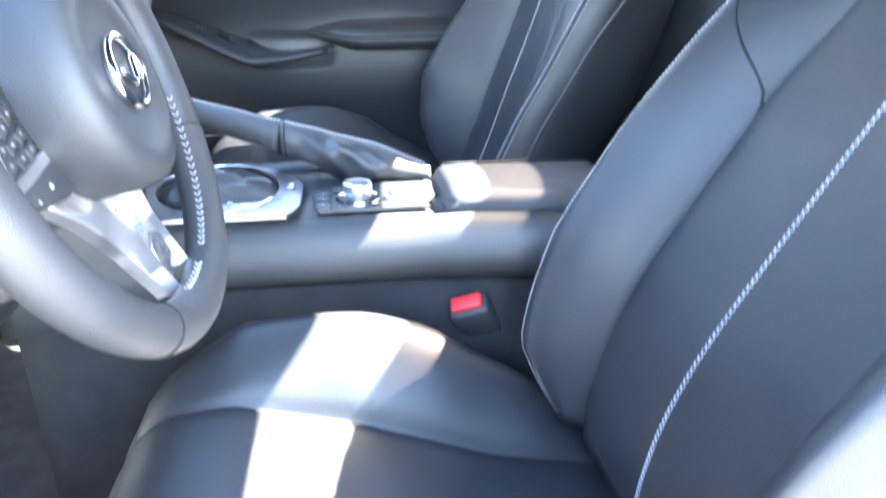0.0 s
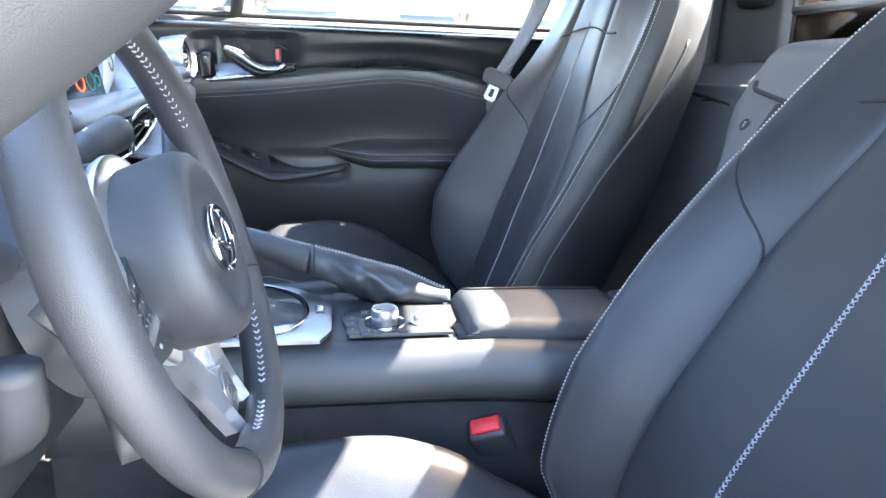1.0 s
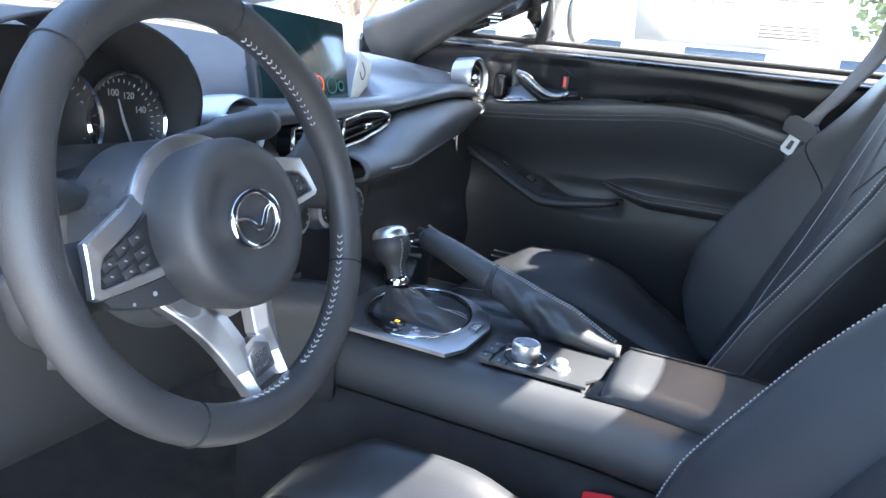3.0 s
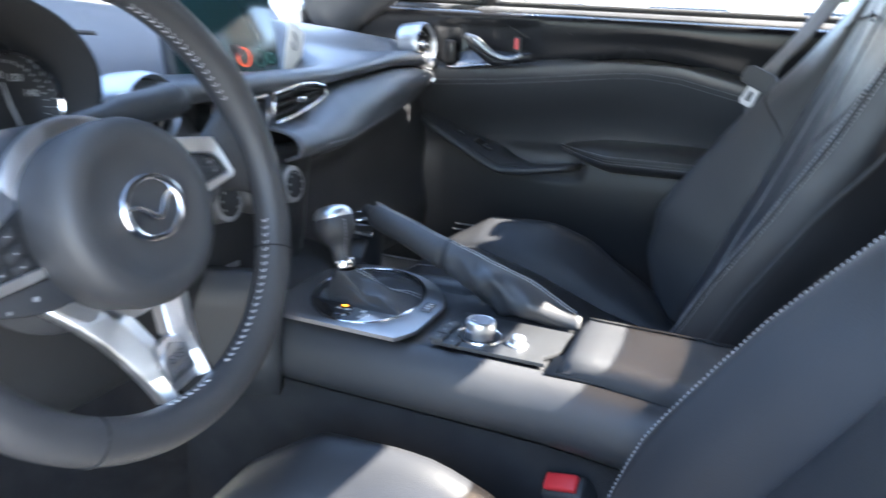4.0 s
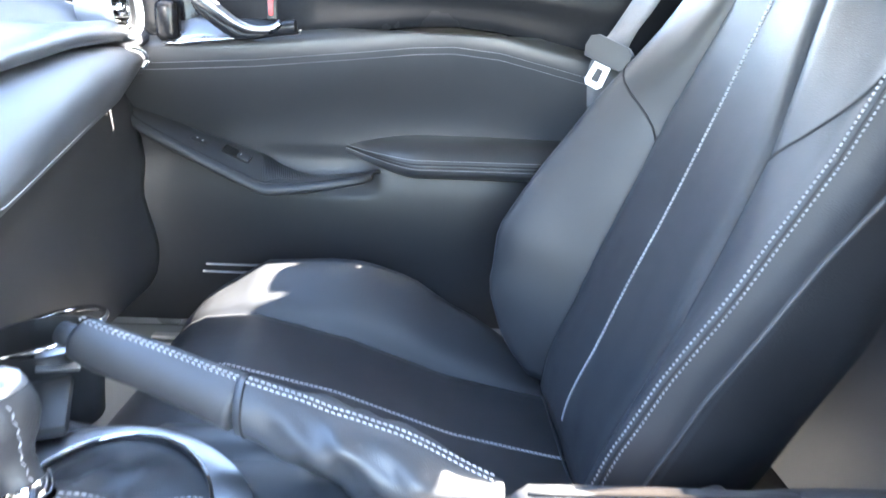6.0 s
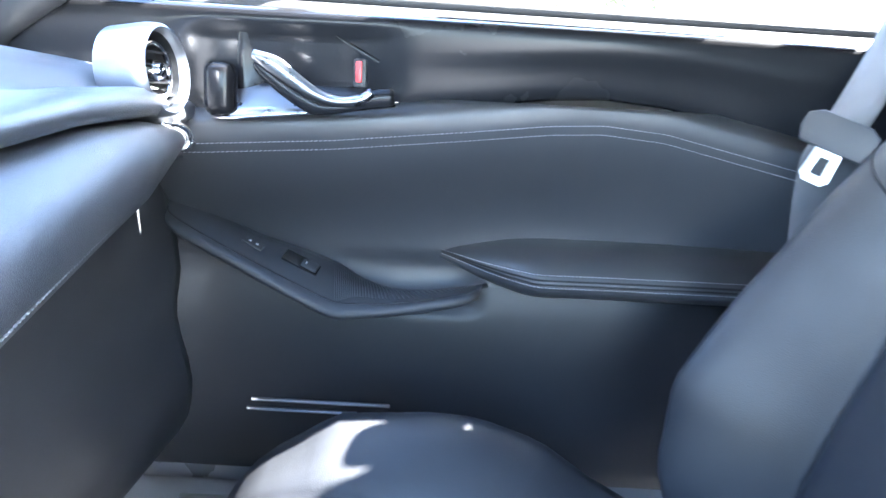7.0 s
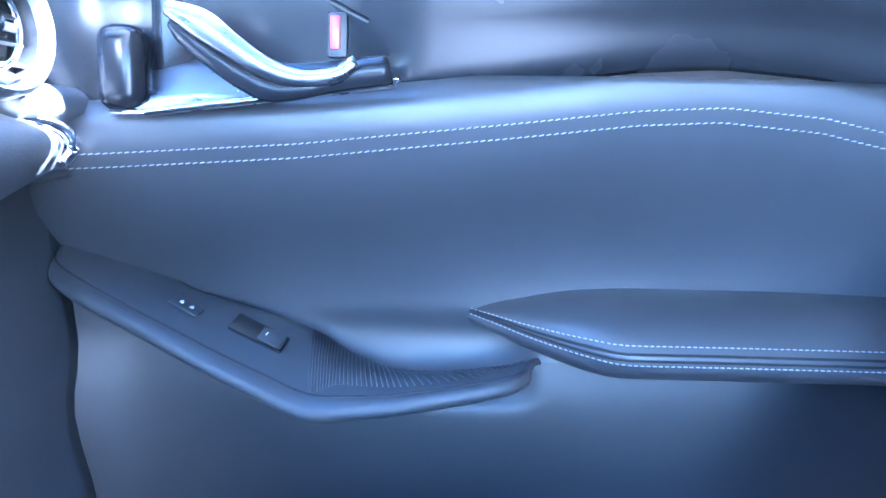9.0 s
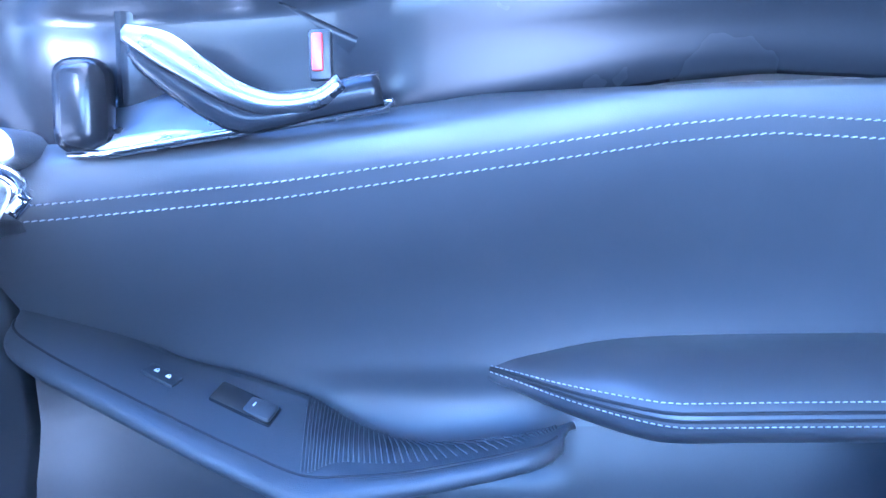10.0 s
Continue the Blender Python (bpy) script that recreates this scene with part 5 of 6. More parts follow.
def gear_lever():
    g = thing("gear_lever", "black leather gear lever with chrome top and stitched gaiter", "gear lever", at=(-0.145, 0.78, 0.548))
    top, col = np.array((-0.198, 0.776, 0.647)), np.array((-0.176, 0.769, 0.586))
    ax = (top - col) / np.linalg.norm(top - col)
    m = facing(col, ax, (0, 1, 0))
    k = part("knob", lathe("knob", [(0.0122, 0.002), (0.0116, 0.010), (0.0118, 0.018), (0.0140, 0.0245), (0.0190, 0.031), (0.0232, 0.039), (0.0246, 0.047), (0.0232, 0.056), (0.0182, 0.0625)], RIM_LEATHER, m), g, "black leather knob")
    part("knob_cap", lathe("knob_cap", [(0.0226, 0.0560), (0.0228, 0.0590), (0.0212, 0.0645), (0.0160, 0.0690), (0.0080, 0.0712), (0.001, 0.0716)], BRIGHT, m), k, "chrome knob cap")
    part("collar", lathe("collar", [(0.0138, -0.004), (0.0145, -0.002), (0.0145, 0.004), (0.0138, 0.006)], CHROME, m), g, "chrome collar")
    a = np.linspace(0.006, 0.055, 30)
    rr = np.interp(a, [0.002, 0.010, 0.018, 0.0245, 0.031, 0.039, 0.047, 0.056], [0.0126, 0.0120, 0.0122, 0.0144, 0.0194, 0.0236, 0.0250, 0.0236])
    line = [m @ Vector((0.86 * r, -0.50 * r, h)) for r, h in zip(rr, a)]
    part("stitching", stitches("stitching", line, THREAD, 0.0046, 0.0036, 0.0005, normal=(0.85, -0.5, 0.2), slant=(20, -20)), k, "pale stitching")
    # gaiter: leather that hangs in folds from the collar and spreads over the well
    def drape(w, s):
        ox, oy = 0.066 * 0.98 * math.cos(w), 0.097 * 0.98 * math.sin(w)
        rim = np.array((-0.150 + ox * 0.974 - oy * 0.225, max(0.7455, 0.788 + ox * 0.225 + oy * 0.974), 0.5450))
        neck = col - ax * 0.004 + np.array((0.0138 * math.cos(w), 0.0138 * math.sin(w), 0))
        p = lerp(neck, rim, s ** 1.25)
        hang = (1 - s) ** 2.6
        puff = 0.0125 * math.sin(math.pi * min(1, s * 1.02)) ** 0.75 * (0.62 + 0.38 * math.cos(w))
        fold = math.sin(math.pi * s) * (0.0034 * math.sin(5 * w + 6 * s) + 0.0020 * math.sin(9 * w - 8 * s + 1))
        p[2] = 0.5450 + (neck[2] - 0.5450) * hang + puff + fold
        return p
    rings = [[drape(w, s) for w in np.linspace(0, 2 * math.pi, 64, endpoint=False)] for s in np.linspace(1, 0, 28)]
    gt = part("gaiter", loft("gaiter", rings, LEATHER, caps=False), g, "folded black leather gaiter")
    for dw in (-0.05, 0.05):
        line = [drape(0.12 + dw / (0.25 + s), s) + np.array((0, -0.0002, 0.0008)) for s in np.linspace(0.02, 0.96, 24)]
        part("stitching", stitches("stitching", curve_points(line, 46), THREAD, 0.0040, 0.0031, 0.0005, normal=(0.35, -0.35, 0.87)), gt, "pale twin stitching")


gear_lever()


def handbrake():
    h = thing("handbrake", "black leather handbrake lever with wrinkled stitched boot", "handbrake", at=(0.0, 0.85, 0.545))
    tip, ring, end = np.array((-0.206, 0.893, 0.622)), np.array((-0.081, 0.862, 0.590)), np.array((0.100, 0.828, 0.546))
    grip = curve_points([tip + np.array((0.006, 0, 0)), lerp(tip, ring, 0.2), lerp(tip, ring, 0.5) + np.array((0, 0, 0.001)), lerp(tip, ring, 0.8), ring], 24)
    gr = part("grip", tube("grip", grip, np.interp(np.linspace(0, 1, 25), [0, 0.05, 0.5, 1], [0.012, 0.0165, 0.0178, 0.0200]), RIM_LEATHER, 20), h, "black leather grip")
    d = (ring - tip) / np.linalg.norm(ring - tip)
    part("button", tube("button", [tip - d * 0.008, tip + d * 0.01], [0.0085, 0.0095], SOFT, 14), h, "release button")
    line = [p + np.array((0.0, -0.002, r)) for p, r in zip(grip[1:], np.interp(np.linspace(0, 1, 24), [0, 0.5, 1], [0.0168, 0.0180, 0.0200]))]
    part("stitching", stitches("stitching", line, THREAD, 0.0044, 0.0034, 0.0005, normal=(0, -0.1, 1), offset=0.0017, slant=20), gr, "pale stitching")
    part("stitching", stitches("stitching", line, THREAD, 0.0044, 0.0034, 0.0005, normal=(0, -0.1, 1), offset=-0.0017, slant=-20), gr, "pale stitching")
    # boot: from a ring round the grip, sagging and widening to the console
    rings, top = [], []
    for t in np.linspace(0, 1, 34):
        c = lerp(ring, end, t)
        r0 = lerp(0.0212, 0.030, smoothstep(0, 0.5, t)) * lerp(1, 0.25, smoothstep(0.62, 1.0, t))
        low = lerp(0.021, c[2] - 0.538, smoothstep(0.05, 0.55, t))
        rg = []
        for w in np.linspace(0, 2 * math.pi, 40, endpoint=False):
            up = math.sin(w)
            wr = math.sin(math.pi * min(1, t * 1.25)) if t < 0.8 else 0.0
            f = 1 + wr * (0.10 * math.sin(3 * w + 16 * t) + 0.06 * math.sin(5 * w - 27 * t) + 0.04 * math.sin(2 * w + 40 * t)) * (1 - max(0, up) ** 3 * 0.8)
            rz = 0.0205 * lerp(1, 0.5, smoothstep(0.6, 1, t)) if up > 0 else low
            rg.append(c + np.array((0.05 * f * (c[2] - 0.54) * -0.15, r0 * f * math.cos(w) - 0.006 * t * (1 - up) * 0.5, rz * f * up)))
        rings.append(rg)
        top.append(rg[10] + np.array((0, -0.002, 0.0006)))
    bt = part("boot", loft("boot", rings, LEATHER), h, "wrinkled black leather boot")
    for o in (0.0026, -0.0026):
        part("stitching", stitches("stitching", top[1:-1], THREAD, 0.0044, 0.0034, 0.0005, normal=(0, -0.1, 1), offset=o), bt, "pale twin stitching")
    part("seam", tube("seam", [rings[1][k] for k in range(40)], 0.0009, SEAM, 5, True, up=(1, 0, 0.2)), bt)


handbrake()


def cup_holder():
    c = thing("cup_holder", "black cup holder with thin bright hoop beside the console", "cup holder", at=(-0.25, 0.95, 0.5))
    hoop = [(-0.255 + 0.044 * math.cos(a), 0.950 + 0.044 * math.sin(a), 0.598 + 0.01 * math.cos(a)) for a in np.linspace(0, 2 * math.pi, 40, endpoint=False)]
    part("hoop", tube("hoop", hoop, 0.0026, CHROME, 8, True), c, "bright thin hoop")
    part("cup", lathe("cup", [(0.030, -0.075), (0.036, -0.07), (0.041, 0), (0.0425, 0.002), (0.040, 0.002), (0.036, -0.06), (0.001, -0.066)], HARD, pose(-0.255, 0.950, 0.592)), c)
    part("bracket", block("bracket", (0.04, 0.07, 0.012), SOFT, Matrix.Translation((-0.235, 0.895, 0.565)) @ pose(0, 0, 0, 10, 0, 20), 0.004), c)
    part("flap", block("flap", (0.030, 0.024, 0.004), SILVER, Matrix.Translation((-0.235, 0.925, 0.586)) @ pose(0, 0, 0, 20, 10, 30), 0.001), c)


cup_holder()


# ---- shell of the cabin ----
PLASTIC = material("grained_grey_black_plastic", (0.088, 0.091, 0.097), 0.5, grain=0.35, grain_size=1400, stain=0.2, stain_size=5)

def floor_pan():
    rows = [[(x, y, 0.15 + 0.22 * smoothstep(-0.55, -0.85, x) + 0.20 * smoothstep(0.36, 0.50, x)) for y in np.linspace(0.10, 1.40, 14)] for x in np.linspace(-0.95, 0.60, 32)]
    solo("floor", sheet("floor", rows, CARPET, 0.02), "black carpeted car floor", "floor", "structure")
    for side, y in ((-1, 0.085), (1, 1.42)):
        s = thing("door_sill", "grey painted door sill with bright scuff plate", "door sill", kind="structure", at=(-0.05, y, 0.2))
        part("sill_body", block("sill_body", (1.35, 0.10, 0.16), PAINT_GREY, Matrix.Translation((-0.05, y - side * 0.0, 0.30)), 0.03, 4), s)
        for k in (-0.012, 0.012):
            part("scuff_plate", block("scuff_plate", (0.50, 0.014, 0.006), SILVER, Matrix.Translation((-0.10, y - side * 0.035 + k, 0.384)), 0.002), s, "bright scuff strip")


floor_pan()


def rear_wall():
    w = thing("wall_rear", "black plastic rear bulkhead behind the seats with storage lids", "rear bulkhead", kind="structure", at=(0.55, MID, 0.2))
    rows = [[(x, y, z) for x, z in curve_points([(0.50, 0.16), (0.52, 0.45), (0.528, 0.60), (0.545, 0.74), (0.560, 0.80), (0.600, 0.835), (0.70, 0.86), (0.86, 0.90)], 24)] for y in np.linspace(0.08, 1.43, 24)]
    base = part("bulkhead", sheet("bulkhead", rows, PLASTIC, 0.02), w, "black bulkhead trim")
    # storage lids behind the seats: a slanting top gap, an inner flap with a square pull, a lower joint
    for y0, y1, sgn, ref in ((0.905, 1.24, 1, 0), (0.25, 0.585, -1, 2 * MID)):
        lid = part("storage_lid", block("storage_lid", (0.014, y1 - y0, 0.214), PLASTIC, Matrix.Translation((0.538, (y0 + y1) / 2, 0.722)) @ pose(0, 0, 0, 0, 7, 0), 0.006, 3), w, "black storage lid")

        def on_lid(y, z):
            return (0.5305 + 0.123 * (z - 0.722), ref + sgn * y, z)
        for path, r in (([(0.910, 0.792), (1.00, 0.805), (1.235, 0.828)], 0.0034), ([(1.000, 0.803), (1.030, 0.801), (1.052, 0.790), (1.110, 0.757), (1.190, 0.708)], 0.0024), ([(0.93, 0.634), (1.08, 0.644), (1.235, 0.652)], 0.0018), ([(1.190, 0.708), (1.222, 0.682), (1.235, 0.652)], 0.0018)):
            part("lid_gap", tube("lid_gap", curve_points([on_lid(*p) for p in path], 16), r, BLACK_TRIM, 6), lid)
        cx, cy, cz = on_lid(1.010, 0.741)
        pull = part("lid_pull", block("lid_pull", (0.010, 0.040, 0.036), BLACK_TRIM, Matrix.Translation((cx - 0.0005, cy, cz)) @ pose(0, 0, 0, -6 * sgn, 7, 0), 0.003), lid, "square dark pull")
        part("pull_tab", block("pull_tab", (0.006, 0.014, 0.010), PLASTIC, Matrix.Translation((cx - 0.004, cy, cz - 0.015)) @ pose(0, 0, 0, -6 * sgn, 7, 0), 0.002), pull)
    # raised middle box with a latch
    rings = []
    for y in np.linspace(0.665, 0.838, 14):
        side = (y - 0.665) / 0.173
        e = 0.012 * (max(0, 1 - (y - 0.665) / 0.015) ** 2 + max(0, 1 - (0.838 - y) / 0.015) ** 2)
        prof = [(0.56, 0.55), (0.428 + e, 0.60), (0.400 + e, 0.70), (0.430 + e, 0.752), (0.490 + e, 0.835), (0.512 + e, 0.868), (0.540, 0.884 - e), (0.62, 0.892 - e), (0.70, 0.89 - e), (0.70, 0.60)]
        rings.append([(x, lerp(0.60, lerp(0.735, 0.838, smoothstep(0.69, 0.825, z)), side), z) for x, z in curve_points(prof, 30)])
    box = part("storage_box", loft("storage_box", rings, PLASTIC), w, "raised lockable storage box")
    nrm = (-0.81, 0, 0.59)
    part("lid_gap", tube("lid_gap", curve_points([(0.428 + 0.723 * (z - 0.752), y, z) for y, z in ((0.63, 0.800), (0.716, 0.812), (0.780, 0.8215), (0.798, 0.826), (0.806, 0.834))], 20), 0.0030, BLACK_TRIM, 6), box)
    m = facing((0.4535, 0.762, 0.781), nrm) @ pose(0, 0, 0.001)
    lt = part("latch", lathe("latch", [(0.0090, 0), (0.0090, 0.002), (0.0078, 0.0030), (0.0068, 0.0016), (0.001, 0.0016)], HARD, m), box, "round key latch")
    part("key_slot", block("key_slot", (0.0016, 0.009, 0.002), SILVER, m @ pose(0, 0, 0.0022, 0, 0, 20), 0.0005), lt)
    part("grip_slot", block("grip_slot", (0.020, 0.060, 0.006), BLACK_TRIM, facing((0.456, 0.722, 0.785), nrm) @ pose(0, 0, 0.000, 0, 0, 8), 0.004), box, "dark grip slot")
    # hoop covers and rear shelf
    for y in (1.050, 0.440):
        hoop = part("roll_hoop_cover", sheet("roll_hoop_cover", [[(0.625 + 0.012 * math.cos(a * 0.5) + 0.02 * (z - 0.82), y + yy * (1 - 0.30 * max(0, (0.885 - z) / 0.045) ** 2), z) for yy, a in zip(np.linspace(-0.072, 0.112, 12), np.linspace(-3, 3, 12))] for z in np.linspace(0.84, 1.10, 20)], PLASTIC, 0.05), w, "grey-black roll hoop cover")
        # solid black block stands in for the shaded opening in the cover
        part("hoop_black_block", block("hoop_black_block", (0.03, 0.085, 0.07), BLACK_TRIM, Matrix.Translation((0.628, y + 0.006, 0.985)), 0.012, 3), hoop)
        part("side_pillar", block("side_pillar", (0.10, 0.10, 0.30), SOFT, Matrix.Translation((0.64, y + (0.16 if y > MID else -0.16), 0.98)), 0.03, 4), w)
    # clear wind deflector between the hoops
    board = part("wind_deflector", block("wind_deflector", (0.006, 0.372, 0.160), SMOKED, Matrix.Translation((0.612, MID, 0.962)), 0.002), w, "smoked clear wind deflector")
    for y in (0.566, 0.924):
        part("deflector_edge", block("deflector_edge", (0.014, 0.008, 0.110), SILVER, Matrix.Translation((0.612, y, 0.990)), 0.002), board, "bright deflector edge")
    part("deflector_foot", block("deflector_foot", (0.020, 0.36, 0.012), SILVER, Matrix.Translation((0.612, MID, 0.934)), 0.003), board, "bright deflector foot")
    part("rear_ledge", block("rear_ledge", (0.05, 1.10, 0.075), SOFT, Matrix.Translation((0.735, MID, 0.930)), 0.012, 3), w, "black ledge below the rear window")
    part("shelf_trim", tube("shelf_trim", [(0.735, y, 0.972) for y in np.linspace(0.2, 1.3, 10)], 0.010, SILVER, 8), w, "bright rear window strip")


rear_wall()


def roof_and_pillars():
    for side in (-1, 1):
        name = "windscreen_pillar"
        if side > 0:
            p = [(lerp(-0.56, -0.10, t), MID + lerp(0.625, 0.545, t), lerp(0.885, 1.118, t ** 0.92)) for t in np.linspace(0, 1, 18)]
        else:
            p = curve_points([(-0.52, 0.10, 0.80), (-0.36, 0.125, 0.785), (-0.22, 0.150, 0.815), (-0.135, 0.160, 0.868), (-0.075, 0.165, 0.925), (-0.05, 0.180, 1.02), (-0.08, 0.195, 1.118)], 17)
        r = np.interp(np.linspace(0, 1, 18), [0, 0.10, 0.3, 1], [0.075, 0.055, 0.046, 0.038])
        solo(name, tube(name, p, r, SOFT, 16, flat=0.72 if side > 0 else 0.95, up=(0, side, 0.3)), "grained black windscreen pillar trim", "pillar", "structure")
    head = [(-0.125 - 0.05 * (1 - ((y - MID) / 0.57) ** 2), y, 1.128 + 0.045 * (1 - ((y - MID) / 0.57) ** 2)) for y in np.linspace(0.19, 1.30, 20)]
    solo("windscreen_header", tube("windscreen_header", head, 0.032, SOFT, 12, flat=0.6), "black windscreen header", "header", "structure")
    # closed cloth roof: crown, rear corners and the strip under the rear window
    def crown(x):
        return float(np.interp(x, [-0.15, 0.05, 0.20, 0.40, 0.60], [1.176, 1.198, 1.202, 1.186, 1.146]))

    def rail(x):
        return float(np.interp(x, [-0.15, 0.05, 0.30, 0.60], [1.112, 1.118, 1.114, 1.085]))
    rows = [[(x, MID + 0.595 * u, lerp(crown(x), rail(x), abs(u) ** 2.6)) for u in np.linspace(-1, 1, 25)] for x in np.linspace(-0.15, 0.60, 20)]
    top = tagged(new("roof"), "closed black cloth car roof", "car roof", kind="structure")
    part("roof_cloth", sheet("roof_cloth", rows, HEADLINER, 0.012), top, "black cloth roof skin")

    def rear(u, v):
        return (lerp(0.604, 0.93, v), MID + lerp(0.595, 0.63, v) * u, lerp(lerp(1.146, 0.945, v), lerp(1.095, 0.93, v), abs(u) ** 2.6))
    for u0, u1, v0, v1 in ((-1, -0.64, 0, 1), (0.64, 1, 0, 1), (-0.636, 0.636, 0.88, 1)):
        part("rear_cloth", sheet("rear_cloth", [[rear(u, v) for u in np.linspace(u0, u1, 8)] for v in np.linspace(v0, v1, 10)], HEADLINER, 0.012), top, "black cloth round the rear window")
    for x in (0.12, 0.36):
        part("roof_bow", tube("roof_bow", [(x, MID + 0.58 * u, lerp(crown(x), rail(x), abs(u) ** 2.6) - 0.022) for u in np.linspace(-1, 1, 21)], 0.010, HARD, 8, flat=0.6), top, "black roof bow")
    for side in (-1, 1):
        part("roof_rail", tube("roof_rail", [(x, MID + side * 0.59, rail(x) - 0.012) for x in np.linspace(-0.12, 0.60, 14)], 0.016, BLACK_TRIM, 8), top, "black rubber roof rail")
    # rear side panels
    for side in (-1, 1):
        solo("wall_side", sheet("wall_side", [[(x, MID + side * (0.655 - 0.05 * smoothstep(0.90, 1.12, z)), z) for z in np.linspace(0.2, 1.12 if x > 0.425 else 0.9, 10)] for x in [0.41, 0.43] + list(np.linspace(0.46, 0.90, 6))], SOFT, 0.02), "black rear side trim", "side trim", "structure")


roof_and_pillars()


def windows():
    def pane(name, rows, label):
        ob = solo(name, sheet(name, rows, GLASS, 0.004), label, "window", "structure")
        ob.visible_shadow = False
        return ob
    pane("windscreen", [[(lerp(-0.86, -0.13, t) - 0.06 * (1 - ((y - MID) / 0.62) ** 2), y, lerp(0.905, 1.130, t) + 0.04 * t * (1 - ((y - MID) / 0.6) ** 2)) for t in np.linspace(0, 1, 8)] for y in np.linspace(0.16, 1.33, 14)], "clear laminated windscreen")
    pane("window_1", [[(x, lerp(1.447, 1.335, t), lerp(0.915, 1.115, t)) for t in np.linspace(0, 1, 6)] for x in np.linspace(-0.21, 0.42, 8)], "clear passenger side window")
    pane("window_2", [[(x, lerp(1.44, 1.35, t), lerp(0.93, lerp(0.95, 1.08, (x + 0.45) / 0.22), t)) for t in np.linspace(0, 1, 4)] for x in np.linspace(-0.45, -0.235, 5)], "small fixed corner window")
    pane("window_3", [[(lerp(0.890, 0.606, t), y, lerp(0.966, 1.142, t)) for t in np.linspace(0, 1, 4)] for y in np.linspace(MID - 0.385, MID + 0.385, 8)], "clear rear window")
    # price sheet stuck inside the side glass, its print unreadable
    s = thing("window_sticker", "white printed price sheet stuck inside the side window", "paper sheet", at=(0.18, 1.43, 0.95))

    def at(x, z, off=0.006):
        t = (z - 0.915) / 0.20
        return (x, lerp(1.447, 1.335, t) - off, z)
    # front edge is extended forward only to keep sun off the glove panel
    sh = part("paper", sheet("paper", [[at(x, z) for z in np.linspace(0.952, 1.100, 4)] for x in np.linspace(-0.050, 0.265, 6)], SHEET_PAPER, 0.0004), s, "thin white paper that lets light through")
    for x0, x1, z in ((0.165, 0.262, 0.972), (0.165, 0.262, 0.978), (0.165, 0.262, 0.984), (0.165, 0.262, 0.990), (0.150, 0.262, 1.030), (0.150, 0.262, 1.036), (0.020, 0.120, 1.030), (0.020, 0.120, 1.022)):
        part("print_line", sheet("print_line", [[at(x, zz, 0.0072) for zz in (z, z + 0.0018)] for x in (x0, x1)], INK, 0.0003), sh)
    c = thing("window_label", "small printed label on the corner window", "label", at=(-0.30, 1.42, 0.95))
    for i in range(5):
        part("print_line", block("print_line", (0.030 - 0.005 * (i % 3), 0.001, 0.003), WHITE, Matrix.Translation((-0.335, 1.424 - i * 0.003, 0.950 + i * 0.007)), 0), c)


windows()


def door_mirror():
    m = thing("door_mirror", "grey door mirror on the passenger door", "door mirror", at=(-0.24, 1.55, 0.95))
    rings = []
    for t in np.linspace(0, 1, 9):
        s = math.sin(math.pi * (0.18 + 0.42 * t)) if t < 1 else 0.92
        rings.append([(-0.285 + 0.075 * t, 1.600 + 0.085 * s * math.cos(a), 1.005 + 0.060 * s * np.sign(math.sin(a)) * abs(math.sin(a)) ** 0.8) for a in np.linspace(0, 2 * math.pi, 28, endpoint=False)])
    part("housing", loft("housing", rings, PAINT_GREY), m, "grey mirror housing")
    glass_rim = [(-0.207, 1.600 + 0.079 * math.cos(a), 1.005 + 0.055 * math.sin(a)) for a in np.linspace(0, 2 * math.pi, 28, endpoint=False)]
    part("rim", tube("rim", glass_rim, 0.006, BLACK_TRIM, 8, True, up=(1, 0.01, 0)), m)
    part("mirror_glass", plate("mirror_glass", [(0.078 * math.cos(a), 0.054 * math.sin(a)) for a in np.linspace(0, 2 * math.pi, 28, endpoint=False)], 0.004, MIRROR, facing((-0.204, 1.600, 1.005), (1, -0.35, 0.02)), 0), m, "mirror glass")
    part("stalk", tube("stalk", [(-0.27, 1.46, 0.935), (-0.262, 1.52, 0.945), (-0.255, 1.56, 0.965)], [0.022, 0.018, 0.018], BLACK_TRIM, 12, flat=0.6), m)


MIRROR = material("mirror_silver", (0.9, 0.9, 0.9), 0.01, 1.0)
door_mirror()


def car_nose():
    """The bonnet and wings ahead of the windscreen."""
    n = thing("car_bonnet", "light grey painted car bonnet ahead of the windscreen", "car bonnet", kind="structure", at=(-1.4, MID, 0.2))
    rows = [[(x, y, np.interp(x, [-2.35, -2.2, -1.6, -0.9], [0.55, 0.68, 0.83, 0.895]) - 0.07 * abs((y - MID) / 0.75) ** 3 + 0.03 * math.exp(-((abs(y - MID) - 0.6) / 0.12) ** 2)) for y in np.linspace(MID - 0.84, MID + 0.84, 30)] for x in np.linspace(-2.35, -0.90, 20)]
    part("bonnet_skin", sheet("bonnet_skin", rows, PAINT_WHITE, 0.02), n)
    part("cowl", block("cowl", (0.12, 1.25, 0.04), BLACK_TRIM, Matrix.Translation((-0.90, MID, 0.885)), 0.01), n, "black windscreen cowl")
    part("wing", sheet("wing", [[(x, MID + 0.84 + 0.03 * math.sin(3 * z), z) for z in np.linspace(0.2, 0.80, 8)] for x in np.linspace(-2.3, -0.75, 12)], PAINT_WHITE, 0.02), n)
    part("wing", sheet("wing", [[(x, MID - 0.84 - 0.03 * math.sin(3 * z), z) for z in np.linspace(0.2, 0.80, 8)] for x in np.linspace(-2.3, -0.75, 12)], PAINT_WHITE, 0.02), n)


car_nose()

